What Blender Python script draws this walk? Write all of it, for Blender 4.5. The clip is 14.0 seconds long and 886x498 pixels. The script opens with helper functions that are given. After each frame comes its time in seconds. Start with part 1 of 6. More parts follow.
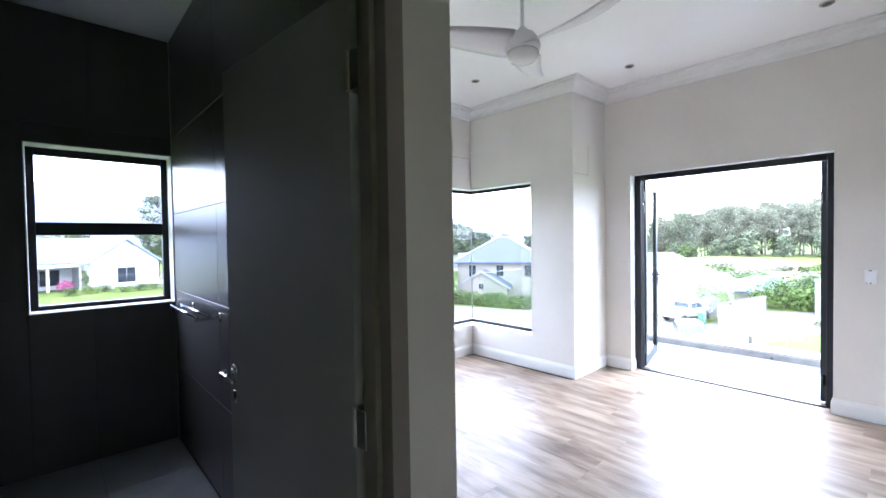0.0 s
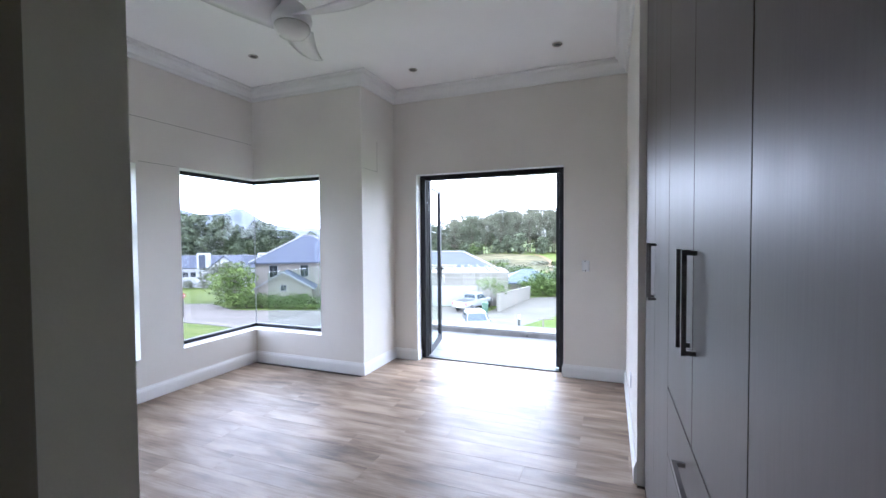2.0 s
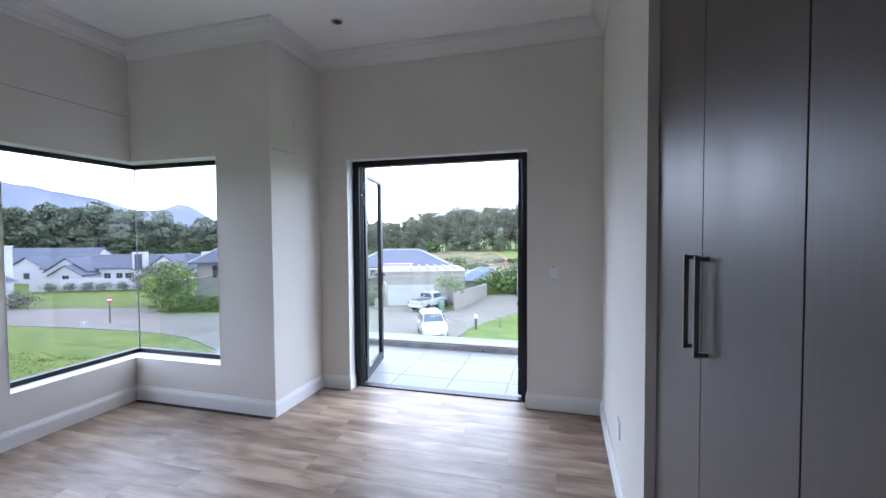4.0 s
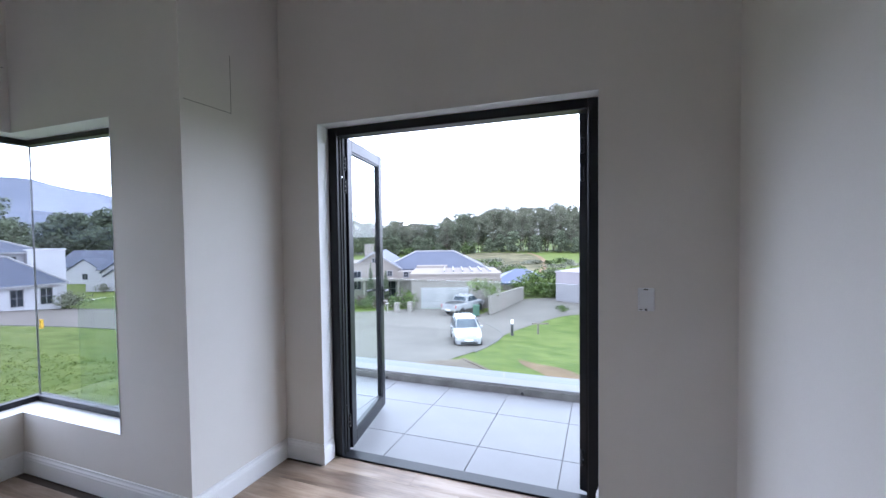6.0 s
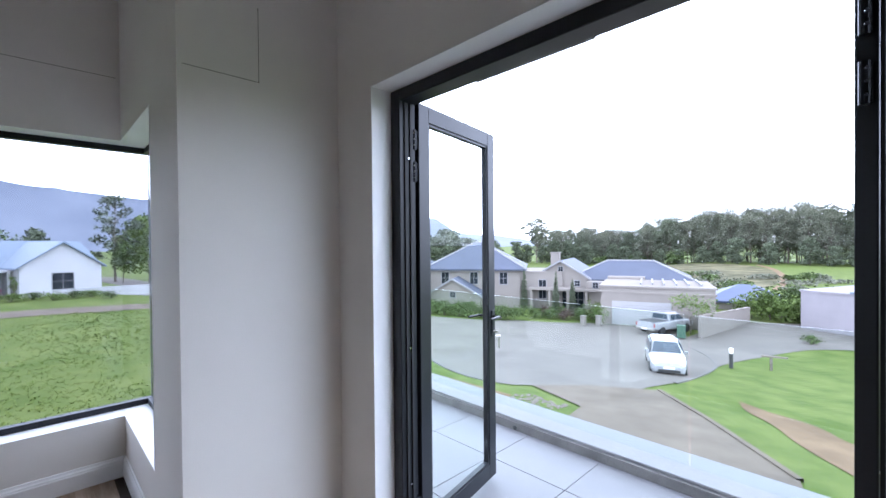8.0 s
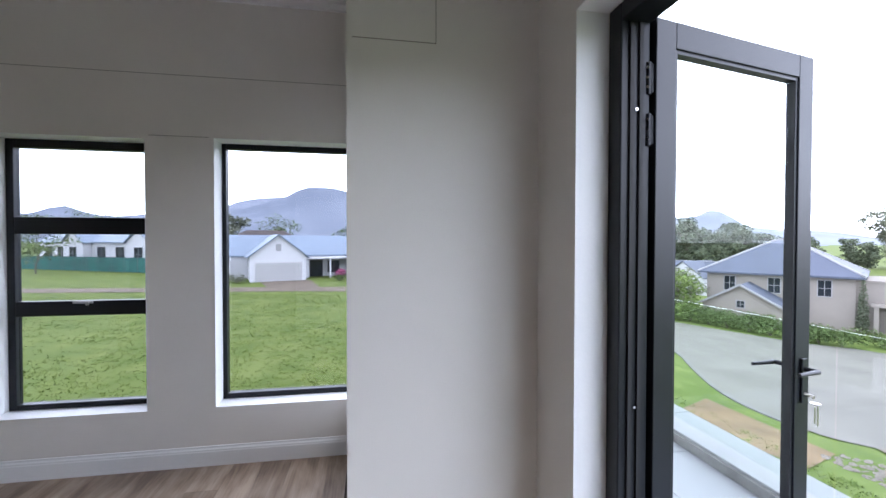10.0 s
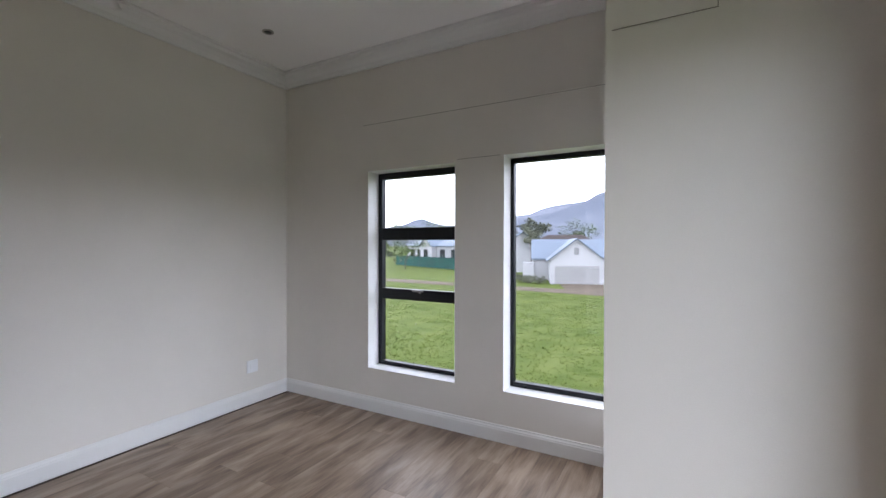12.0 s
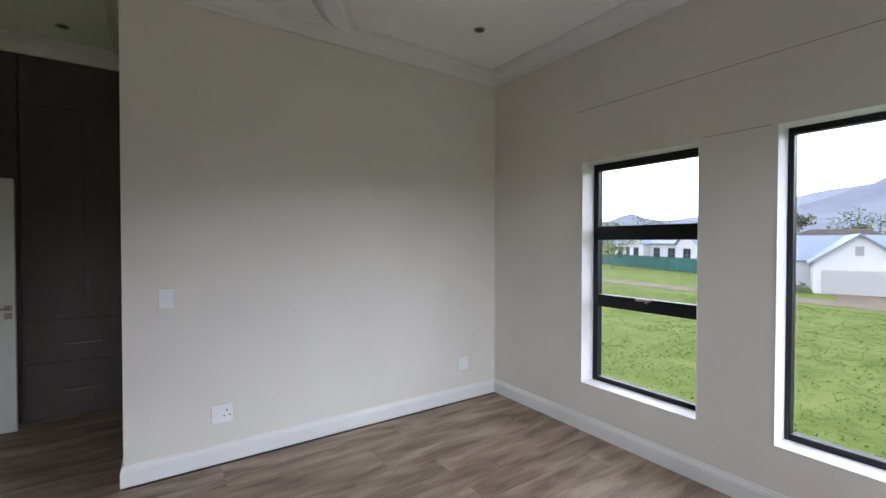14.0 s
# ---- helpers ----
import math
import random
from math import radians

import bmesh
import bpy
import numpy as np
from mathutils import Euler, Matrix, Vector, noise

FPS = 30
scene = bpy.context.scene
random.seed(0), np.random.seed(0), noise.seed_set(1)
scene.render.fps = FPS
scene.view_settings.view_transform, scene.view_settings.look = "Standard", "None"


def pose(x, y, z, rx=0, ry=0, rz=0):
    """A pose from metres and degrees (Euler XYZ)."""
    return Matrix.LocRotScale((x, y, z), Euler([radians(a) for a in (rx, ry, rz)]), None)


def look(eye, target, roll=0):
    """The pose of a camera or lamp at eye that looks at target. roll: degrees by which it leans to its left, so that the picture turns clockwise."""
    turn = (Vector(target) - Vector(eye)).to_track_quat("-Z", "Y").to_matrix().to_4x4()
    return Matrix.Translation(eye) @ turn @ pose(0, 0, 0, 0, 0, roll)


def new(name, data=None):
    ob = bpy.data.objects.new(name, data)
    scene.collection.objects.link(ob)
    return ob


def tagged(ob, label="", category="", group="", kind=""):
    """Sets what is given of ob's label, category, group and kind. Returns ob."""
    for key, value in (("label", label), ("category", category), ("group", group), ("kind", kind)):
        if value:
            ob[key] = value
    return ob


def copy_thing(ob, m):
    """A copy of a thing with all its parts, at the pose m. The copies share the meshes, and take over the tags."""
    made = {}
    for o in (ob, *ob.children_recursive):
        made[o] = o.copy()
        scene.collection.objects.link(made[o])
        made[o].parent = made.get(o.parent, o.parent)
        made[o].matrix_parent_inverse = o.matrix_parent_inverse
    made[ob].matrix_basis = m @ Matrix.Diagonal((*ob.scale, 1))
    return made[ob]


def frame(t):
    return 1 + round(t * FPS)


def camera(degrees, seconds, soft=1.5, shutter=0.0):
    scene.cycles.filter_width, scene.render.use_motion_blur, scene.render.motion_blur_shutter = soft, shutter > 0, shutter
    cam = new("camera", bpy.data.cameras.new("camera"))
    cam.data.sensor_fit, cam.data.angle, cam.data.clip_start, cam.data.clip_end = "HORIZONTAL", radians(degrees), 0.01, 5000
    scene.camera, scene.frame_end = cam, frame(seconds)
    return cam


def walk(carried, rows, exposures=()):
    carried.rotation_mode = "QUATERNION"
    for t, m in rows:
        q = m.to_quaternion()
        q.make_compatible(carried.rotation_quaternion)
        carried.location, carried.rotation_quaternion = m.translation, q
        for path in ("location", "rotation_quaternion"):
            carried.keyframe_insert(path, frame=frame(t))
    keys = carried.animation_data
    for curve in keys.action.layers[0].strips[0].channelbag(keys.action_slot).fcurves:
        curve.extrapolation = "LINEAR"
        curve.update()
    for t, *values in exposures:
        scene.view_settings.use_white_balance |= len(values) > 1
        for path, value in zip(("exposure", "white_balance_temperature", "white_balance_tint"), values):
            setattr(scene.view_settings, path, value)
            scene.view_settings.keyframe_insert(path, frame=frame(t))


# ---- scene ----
cam = camera(92.7, 14.0)
SKY = 0.42  # strength of the overcast sky
EXPOSURES = [(0, 2.15, 5400, 15.5), (0.5, 2.0, 5400, 15.5), (1, 1.6, 5500, 16), (1.5, 1.42, 5450, 16.5), (2, 1.3, 5400, 16.5), (3, 1.0, 5400, 17), (4, 0.76, 5350, 16.5), (6.5, 0.46, 5420, 17), (7, 0.5, 5400, 16.5), (9.5, 0.42, 5500, 17.5), (10.5, 0.52, 5950, 16), (12, 0.5, 6050, 16.4), (13, 0.5, 6080, 14.8), (14, 0.68, 6100, 14.4)]
PATH = [
    (0, (2.433, -4.22, 1.568), (0.968, -2.862, 1.523), -0.9),
    (0.5, (2.435, -4.202, 1.562), (1.2, -2.631, 1.513), -0.8),
    (1, (2.449, -4.185, 1.558), (1.41, -2.479, 1.507), -0.7),
    (1.5, (2.483, -4.131, 1.545), (1.62, -2.328, 1.49), -0.5),
    (2, (2.515, -3.976, 1.525), (1.781, -2.117, 1.466), -0.4),
    (2.5, (2.522, -3.792, 1.52), (1.894, -1.894, 1.461), -0.3),
    (3, (2.427, -3.597, 1.52), (1.871, -1.678, 1.455), -0.3),
    (3.5, (2.349, -3.331, 1.546), (1.812, -1.406, 1.477), -0.3),
    (4, (2.35, -3.031, 1.55), (1.806, -1.108, 1.478), -0.4),
    (4.2, (2.336, -2.904, 1.556), (1.788, -0.982, 1.484), -0.4),
    (6.5, (2.014, -1.28, 1.537), (1.187, 0.541, 1.476), -0.7),
    (7, (1.991, -0.971, 1.537), (0.978, 0.753, 1.484), -0.7),
    (7.2, (2.002, -0.836, 1.52), (0.889, 0.825, 1.476), -0.8),
    (9.3, (1.76, -0.014, 1.539), (-0.084, 0.76, 1.506), 0.1),
    (9.5, (1.681, 0.041, 1.536), (-0.215, 0.678, 1.499), 0.0),
    (10, (1.577, 0.078, 1.539), (-0.392, 0.426, 1.504), 0.1),
    (10.5, (1.551, 0.136, 1.539), (-0.448, 0.151, 1.51), -0.1),
    (11, (1.572, 0.181, 1.566), (-0.401, -0.144, 1.533), 0.1),
    (11.5, (1.555, 0.229, 1.531), (-0.323, -0.459, 1.516), 0.0),
    (12, (1.564, 0.221, 1.54), (-0.186, -0.747, 1.521), 0.1),
    (12.5, (1.601, 0.172, 1.569), (-0.012, -1.009, 1.536), 0.1),
    (13, (1.566, 0.1, 1.563), (0.096, -1.256, 1.528), 0.1),
    (13.5, (1.521, -0.023, 1.561), (0.201, -1.526, 1.528), 0.2),
    (14, (1.396, -0.034, 1.566), (0.271, -1.687, 1.533), 0.1),
]
walk(cam, [(t, look(eye, target, roll)) for t, eye, target, roll in PATH], EXPOSURES)

# ---------------------------------------------------------------- world and light
world = bpy.data.worlds.new("overcast_sky")
world.use_nodes = True
scene.world = world
wn, wl = world.node_tree.nodes, world.node_tree.links
wn.clear()
w_out = wn.new("ShaderNodeOutputWorld")
w_bg = wn.new("ShaderNodeBackground")
w_sky = wn.new("ShaderNodeTexSky")
w_sky.sky_type = "NISHITA"
w_sky.sun_disc = False
w_sky.sun_elevation = radians(52)
w_sky.sun_rotation = radians(20)
w_mix = wn.new("ShaderNodeMix")
w_mix.data_type = "RGBA"
w_mix.inputs[0].default_value = 0.86
w_co = wn.new("ShaderNodeTexCoord")
w_cl = wn.new("ShaderNodeTexNoise")
w_cl.inputs["Scale"].default_value = 2.2
w_cl.inputs["Detail"].default_value = 6.0
w_rp = wn.new("ShaderNodeValToRGB")
w_rp.color_ramp.elements[0].position, w_rp.color_ramp.elements[0].color = 0.3, (10.6, 10.9, 11.6, 1)
w_rp.color_ramp.elements[1].position, w_rp.color_ramp.elements[1].color = 0.7, (12.8, 12.9, 13.3, 1)
wl.new(w_co.outputs["Generated"], w_cl.inputs["Vector"])
wl.new(w_cl.outputs["Fac"], w_rp.inputs["Fac"])
wl.new(w_sky.outputs["Color"], w_mix.inputs[6])
wl.new(w_rp.outputs["Color"], w_mix.inputs[7])
# sky made brighter at the horizon and dimmer overhead, to light the room more
w_sep = wn.new("ShaderNodeSeparateXYZ")
w_gr = wn.new("ShaderNodeMapRange")
w_gr.inputs[1].default_value, w_gr.inputs[2].default_value = 0.0, 1.0
w_gr.inputs[3].default_value, w_gr.inputs[4].default_value = 1.12, 0.5
w_mu = wn.new("ShaderNodeMix")
w_mu.data_type, w_mu.blend_type = "RGBA", "MULTIPLY"
w_mu.inputs[0].default_value = 1.0
wl.new(w_co.outputs["Generated"], w_sep.inputs[0])
wl.new(w_sep.outputs["Z"], w_gr.inputs[0])
wl.new(w_mix.outputs[2], w_mu.inputs[6])
wl.new(w_gr.outputs[0], w_mu.inputs[7])
wl.new(w_mu.outputs[2], w_bg.inputs["Color"])
w_bg.inputs["Strength"].default_value = SKY
wl.new(w_bg.outputs["Background"], w_out.inputs["Surface"])

sun = new("sun", bpy.data.lights.new("sun", "SUN"))
sun.data.energy, sun.data.angle, sun.data.color = 0.6, radians(18), (1.0, 0.97, 0.92)
sun.matrix_world = look((0, 0, 60), (-12, -32, 0))


# ---------------------------------------------------------------- materials
def material(name, color, rough=0.6, metal=0.0, var=0.12, scale=3.0, fine=60.0, bump=0.05, stretch=(1, 1, 1), tint=None, coat=0.0, random_tone=0.0, spec=0.5):
    """A surface with tone variation at two scales and a fine relief. tint: a second colour in the broad patches."""
    m = bpy.data.materials.new(name)
    m.use_nodes = True
    n, l = m.node_tree.nodes, m.node_tree.links
    b = n["Principled BSDF"]
    b.inputs["Metallic"].default_value = metal
    b.inputs["Specular IOR Level"].default_value = spec
    b.inputs["Coat Weight"].default_value = coat
    co = n.new("ShaderNodeTexCoord")
    mp = n.new("ShaderNodeMapping")
    mp.inputs["Scale"].default_value = stretch
    l.new(co.outputs["Object"], mp.inputs["Vector"])
    big, small = n.new("ShaderNodeTexNoise"), n.new("ShaderNodeTexNoise")
    big.inputs["Scale"].default_value, big.inputs["Detail"].default_value = scale, 4
    small.inputs["Scale"].default_value, small.inputs["Detail"].default_value = fine, 3
    for t in (big, small):
        l.new(mp.outputs["Vector"], t.inputs["Vector"])
    lo = tuple(max(0.0, c * (1 - var)) for c in color)
    hi = tuple(min(1.0, c * (1 + var)) for c in (tint or color))
    ramp = n.new("ShaderNodeValToRGB")
    ramp.color_ramp.elements[0].position, ramp.color_ramp.elements[0].color = 0.32, (*lo, 1)
    ramp.color_ramp.elements[1].position, ramp.color_ramp.elements[1].color = 0.68, (*hi, 1)
    l.new(big.outputs["Fac"], ramp.inputs["Fac"])
    mul = n.new("ShaderNodeMix")
    mul.data_type, mul.blend_type = "RGBA", "MULTIPLY"
    mul.inputs[0].default_value = 1.0
    fr = n.new("ShaderNodeMapRange")
    fr.inputs[1].default_value, fr.inputs[2].default_value = 0.3, 0.7
    fr.inputs[3].default_value, fr.inputs[4].default_value = 1 - var * 0.7, 1.0
    l.new(small.outputs["Fac"], fr.inputs[0])
    l.new(ramp.outputs["Color"], mul.inputs[6])
    l.new(fr.outputs[0], mul.inputs[7])
    out = mul.outputs[2]
    if random_tone:
        oi = n.new("ShaderNodeObjectInfo")
        rr = n.new("ShaderNodeMapRange")
        rr.inputs[3].default_value, rr.inputs[4].default_value = 1 - random_tone, 1 + random_tone * 0.5
        l.new(oi.outputs["Random"], rr.inputs[0])
        m2 = n.new("ShaderNodeMix")
        m2.data_type, m2.blend_type = "RGBA", "MULTIPLY"
        m2.inputs[0].default_value = 1.0
        l.new(out, m2.inputs[6])
        l.new(rr.outputs[0], m2.inputs[7])
        out = m2.outputs[2]
    l.new(out, b.inputs["Base Color"])
    rg = n.new("ShaderNodeMapRange")
    rg.inputs[3].default_value, rg.inputs[4].default_value = max(0.02, rough - 0.06), min(1.0, rough + 0.08)
    l.new(big.outputs["Fac"], rg.inputs[0])
    l.new(rg.outputs[0], b.inputs["Roughness"])
    if bump:
        bp = n.new("ShaderNodeBump")
        bp.inputs["Strength"].default_value, bp.inputs["Distance"].default_value = bump, 0.01
        l.new(small.outputs["Fac"], bp.inputs["Height"])
        l.new(bp.outputs["Normal"], b.inputs["Normal"])
    return m


def glass_material(name, tint=(0.97, 0.99, 0.98), gloss=1.0):
    m = bpy.data.materials.new(name)
    m.use_nodes = True
    n, l = m.node_tree.nodes, m.node_tree.links
    n.clear()
    out, mix = n.new("ShaderNodeOutputMaterial"), n.new("ShaderNodeMixShader")
    tr, gl, fr = n.new("ShaderNodeBsdfTransparent"), n.new("ShaderNodeBsdfGlossy"), n.new("ShaderNodeLayerWeight")
    tr.inputs["Color"].default_value = (*tint, 1)
    gl.inputs["Roughness"].default_value = 0.0
    fr.inputs["Blend"].default_value = 0.5
    pw = n.new("ShaderNodeMath")
    pw.operation = "POWER"
    pw.inputs[1].default_value = 4.5
    l.new(fr.outputs["Facing"], pw.inputs[0])
    mul = n.new("ShaderNodeMath")
    mul.operation = "MULTIPLY_ADD"
    mul.inputs[1].default_value, mul.inputs[2].default_value = 0.6 * gloss, 0.03 * gloss
    l.new(pw.outputs[0], mul.inputs[0])
    l.new(mul.outputs[0], mix.inputs[0])
    l.new(tr.outputs[0], mix.inputs[1])
    l.new(gl.outputs[0], mix.inputs[2])
    l.new(mix.outputs[0], out.inputs["Surface"])
    return m


def plank_material():
    """Pale oak laminate: long streaks along x, broad grey-brown smudges, each plank a tone of its own."""
    m = bpy.data.materials.new("oak_laminate")
    m.use_nodes = True
    n, l = m.node_tree.nodes, m.node_tree.links
    b = n["Principled BSDF"]
    ge, oi = n.new("ShaderNodeNewGeometry"), n.new("ShaderNodeObjectInfo")
    off = n.new("ShaderNodeVectorMath")
    off.operation = "MULTIPLY_ADD"
    off.inputs[1].default_value = (1, 1, 1)
    cb = n.new("ShaderNodeCombineXYZ")
    sc = n.new("ShaderNodeMath")
    sc.operation = "MULTIPLY"
    sc.inputs[1].default_value = 37.0
    l.new(oi.outputs["Random"], sc.inputs[0])
    l.new(sc.outputs[0], cb.inputs[0])
    l.new(sc.outputs[0], cb.inputs[1])
    l.new(ge.outputs["Position"], off.inputs[0])
    l.new(cb.outputs[0], off.inputs[2])
    maps = []
    for s in ((1.3, 5.5, 1), (2.5, 48.0, 1), (1.0, 2.2, 1)):
        mp = n.new("ShaderNodeMapping")
        mp.inputs["Scale"].default_value = s
        l.new(off.outputs[0], mp.inputs["Vector"])
        t = n.new("ShaderNodeTexNoise")
        t.inputs["Scale"].default_value, t.inputs["Detail"].default_value, t.inputs["Distortion"].default_value = 1.6, 5, 0.4
        l.new(mp.outputs[0], t.inputs["Vector"])
        maps.append(t)
    r1 = n.new("ShaderNodeValToRGB")
    r1.color_ramp.elements[0].position, r1.color_ramp.elements[0].color = 0.36, (0.158, 0.108, 0.075, 1)
    r1.color_ramp.elements[1].position, r1.color_ramp.elements[1].color = 0.62, (0.43, 0.335, 0.25, 1)
    e = r1.color_ramp.elements.new(0.48)
    e.color = (0.285, 0.208, 0.146, 1)
    add = n.new("ShaderNodeMath")
    add.operation = "MULTIPLY_ADD"
    add.inputs[1].default_value = 0.24
    hlf = n.new("ShaderNodeMath")
    hlf.operation = "MULTIPLY_ADD"
    hlf.inputs[1].default_value, hlf.inputs[2].default_value = 0.76, 0.0
    l.new(maps[0].outputs["Fac"], hlf.inputs[0])
    l.new(maps[1].outputs["Fac"], add.inputs[0])
    l.new(hlf.outputs[0], add.inputs[2])
    l.new(add.outputs[0], r1.inputs["Fac"])
    tone = n.new("ShaderNodeMapRange")
    tone.inputs[3].default_value, tone.inputs[4].default_value = 0.82, 1.14
    l.new(oi.outputs["Random"], tone.inputs[0])
    m1 = n.new("ShaderNodeMix")
    m1.data_type, m1.blend_type = "RGBA", "MULTIPLY"
    m1.inputs[0].default_value = 1.0
    l.new(r1.outputs["Color"], m1.inputs[6])
    l.new(tone.outputs[0], m1.inputs[7])
    l.new(m1.outputs[2], b.inputs["Base Color"])
    rg = n.new("ShaderNodeMapRange")
    rg.inputs[3].default_value, rg.inputs[4].default_value = 0.34, 0.5
    l.new(maps[2].outputs["Fac"], rg.inputs[0])
    l.new(rg.outputs[0], b.inputs["Roughness"])
    bp = n.new("ShaderNodeBump")
    bp.inputs["Strength"].default_value, bp.inputs["Distance"].default_value = 0.06, 0.004
    l.new(maps[1].outputs["Fac"], bp.inputs["Height"])
    l.new(bp.outputs["Normal"], b.inputs["Normal"])
    return m


def emitter(name, color, power):
    m = bpy.data.materials.new(name)
    m.use_nodes = True
    b = m.node_tree.nodes["Principled BSDF"]
    b.inputs["Base Color"].default_value = (*color, 1)
    b.inputs["Emission Color"].default_value = (*color, 1)
    b.inputs["Emission Strength"].default_value = power
    return m


M_WALL = material("greige_plaster_paint", (0.745, 0.715, 0.665), 0.75, var=0.035, scale=1.3, fine=220, bump=0.09)
M_WHITE = material("white_paint", (0.80, 0.80, 0.79), 0.45, var=0.03, scale=2.0, fine=150, bump=0.04)
M_CEIL = material("white_ceiling_paint", (0.92, 0.915, 0.91), 0.8, var=0.02, scale=1.0, fine=200, bump=0.05)
M_BLACK = material("black_powder_coat", (0.010, 0.0115, 0.015), 0.36, var=0.15, scale=6, fine=400, bump=0.03, spec=0.3)
M_SEAL = material("black_rubber", (0.01, 0.01, 0.011), 0.7, var=0.2, fine=300)
M_GLASS = glass_material("clear_glass", gloss=0.3)
# grey tint added to the panes to dim the outdoors seen through them
M_GLASS_TINT = glass_material("view_dimming_glass", (0.80, 0.81, 0.82), 0.6)
M_GLASS_RAIL = glass_material("balustrade_glass", (0.93, 0.97, 0.955), 0.9)
M_CRACK = material("hairline_joint", (0.27, 0.25, 0.22), 0.9, var=0.1, fine=300)
M_PLANK = plank_material()
M_SUBFLOOR = material("dark_joint", (0.06, 0.045, 0.035), 0.9)
M_WARD = material("brown_woodgrain_laminate", (0.098, 0.082, 0.072), 0.41, var=0.13, scale=2.2, fine=34, bump=0.02, stretch=(1, 3.2, 0.22), spec=0.4)
M_BRONZE = material("dark_bronze_metal", (0.2, 0.188, 0.175), 0.36, metal=0.5, var=0.1, scale=10, fine=200, bump=0.02)
M_STEEL = material("brushed_steel", (0.42, 0.40, 0.37), 0.32, metal=1.0, var=0.1, scale=10, fine=200, bump=0.03)
M_CHROME = material("chrome", (0.75, 0.76, 0.78), 0.12, metal=1.0, var=0.05, fine=100, bump=0.0)
M_FAN = material("white_fan_plastic", (0.78, 0.77, 0.79), 0.35, var=0.03, fine=120, bump=0.02)
M_OPAL = material("opal_glass", (0.82, 0.82, 0.80), 0.25, var=0.03, fine=60, bump=0.0)
M_PLATE = material("white_switch_plastic", (0.82, 0.83, 0.85), 0.3, var=0.02, fine=100, bump=0.0)
M_DARKPLASTIC = material("dark_slot", (0.03, 0.03, 0.03), 0.5)
M_BTILE = material("charcoal_wall_tile", (0.088, 0.085, 0.086), 0.30, var=0.04, scale=0.5, fine=120, bump=0.02, random_tone=0.06)
M_BFLOOR = material("grey_floor_tile", (0.36, 0.362, 0.37), 0.4, var=0.12, scale=4, fine=50, bump=0.04, random_tone=0.08)
M_GROUT = material("dark_grout", (0.05, 0.05, 0.05), 0.9)
M_GROUTL = material("pale_grout", (0.12, 0.118, 0.115), 0.9)
M_DOORGREY = material("grey_painted_door", (0.30, 0.295, 0.285), 0.42, var=0.05, scale=2, fine=160, bump=0.05)
M_FRAMEPAINT = material("taupe_painted_steel", (0.23, 0.205, 0.18), 0.5, var=0.06, scale=3, fine=160, bump=0.04)
M_PTILE = material("pale_porcelain_tile", (0.17, 0.17, 0.175), 0.5, var=0.06, scale=3, fine=70, bump=0.03, random_tone=0.06)
M_COPING = material("white_coping_plaster", (0.21, 0.21, 0.215), 0.7, var=0.10, scale=5, fine=80, bump=0.08, tint=(0.185, 0.185, 0.18))
M_KERB = material("stained_concrete", (0.16, 0.155, 0.145), 0.85, var=0.2, scale=6, fine=90, bump=0.12)
M_EXT = material("exterior_plaster", (0.44, 0.42, 0.39), 0.85, var=0.06, scale=1.5, fine=60, bump=0.1)


# ---------------------------------------------------------------- mesh helpers
def box(bm, lo, hi, m=None, bevel=0.0):
    xs, ys, zs = zip(lo, hi)
    vs = [bm.verts.new((x, y, z)) for x in xs for y in ys for z in zs]
    fs = [bm.faces.new([vs[i] for i in q]) for q in ((0, 1, 3, 2), (4, 6, 7, 5), (0, 4, 5, 1), (2, 3, 7, 6), (0, 2, 6, 4), (1, 5, 7, 3))]
    if bevel:
        es = list({e for f in fs for e in f.edges})
        r = bmesh.ops.bevel(bm, geom=es, offset=bevel, segments=2, affect="EDGES", profile=0.5)
        vs = list({v for v in vs if v.is_valid} | set(r["verts"]))
    if m is not None:
        bmesh.ops.transform(bm, matrix=m, verts=[v for v in vs if v.is_valid])
    return bm


def rod(bm, a, b, r0, r1=None, seg=12, caps=True):
    a, b = Vector(a), Vector(b)
    d = b - a
    m = Matrix.Translation((a + b) / 2) @ d.to_track_quat("Z", "Y").to_matrix().to_4x4()
    bmesh.ops.create_cone(bm, cap_ends=caps, segments=seg, radius1=r0, radius2=r0 if r1 is None else r1, depth=d.length, matrix=m)
    return bm


def prism(bm, poly, lo, hi, axis="y"):
    """A polygon pushed from lo to hi along an axis. poly: (x, z) for y, (y, z) for x, (x, y) for z."""
    def at(p, h):
        return {"y": (p[0], h, p[1]), "x": (h, p[0], p[1]), "z": (p[0], p[1], h)}[axis]
    a, b = [bm.verts.new(at(p, lo)) for p in poly], [bm.verts.new(at(p, hi)) for p in poly]
    bm.faces.new(a)
    bm.faces.new(b[::-1])
    for i in range(len(poly)):
        j = (i + 1) % len(poly)
        bm.faces.new((a[j], a[i], b[i], b[j]))
    return bm


def lathe(bm, rings, seg=24, centre=(0, 0, 0)):
    cx, cy, cz = centre
    loops = [[bm.verts.new((cx + r * math.cos(2 * math.pi * k / seg), cy + r * math.sin(2 * math.pi * k / seg), cz + z)) for k in range(seg)] for r, z in rings]
    for a, b in zip(loops, loops[1:]):
        for k in range(seg):
            bm.faces.new((a[k], a[(k + 1) % seg], b[(k + 1) % seg], b[k]))
    bm.faces.new(loops[0][::-1])
    bm.faces.new(loops[-1])
    return bm


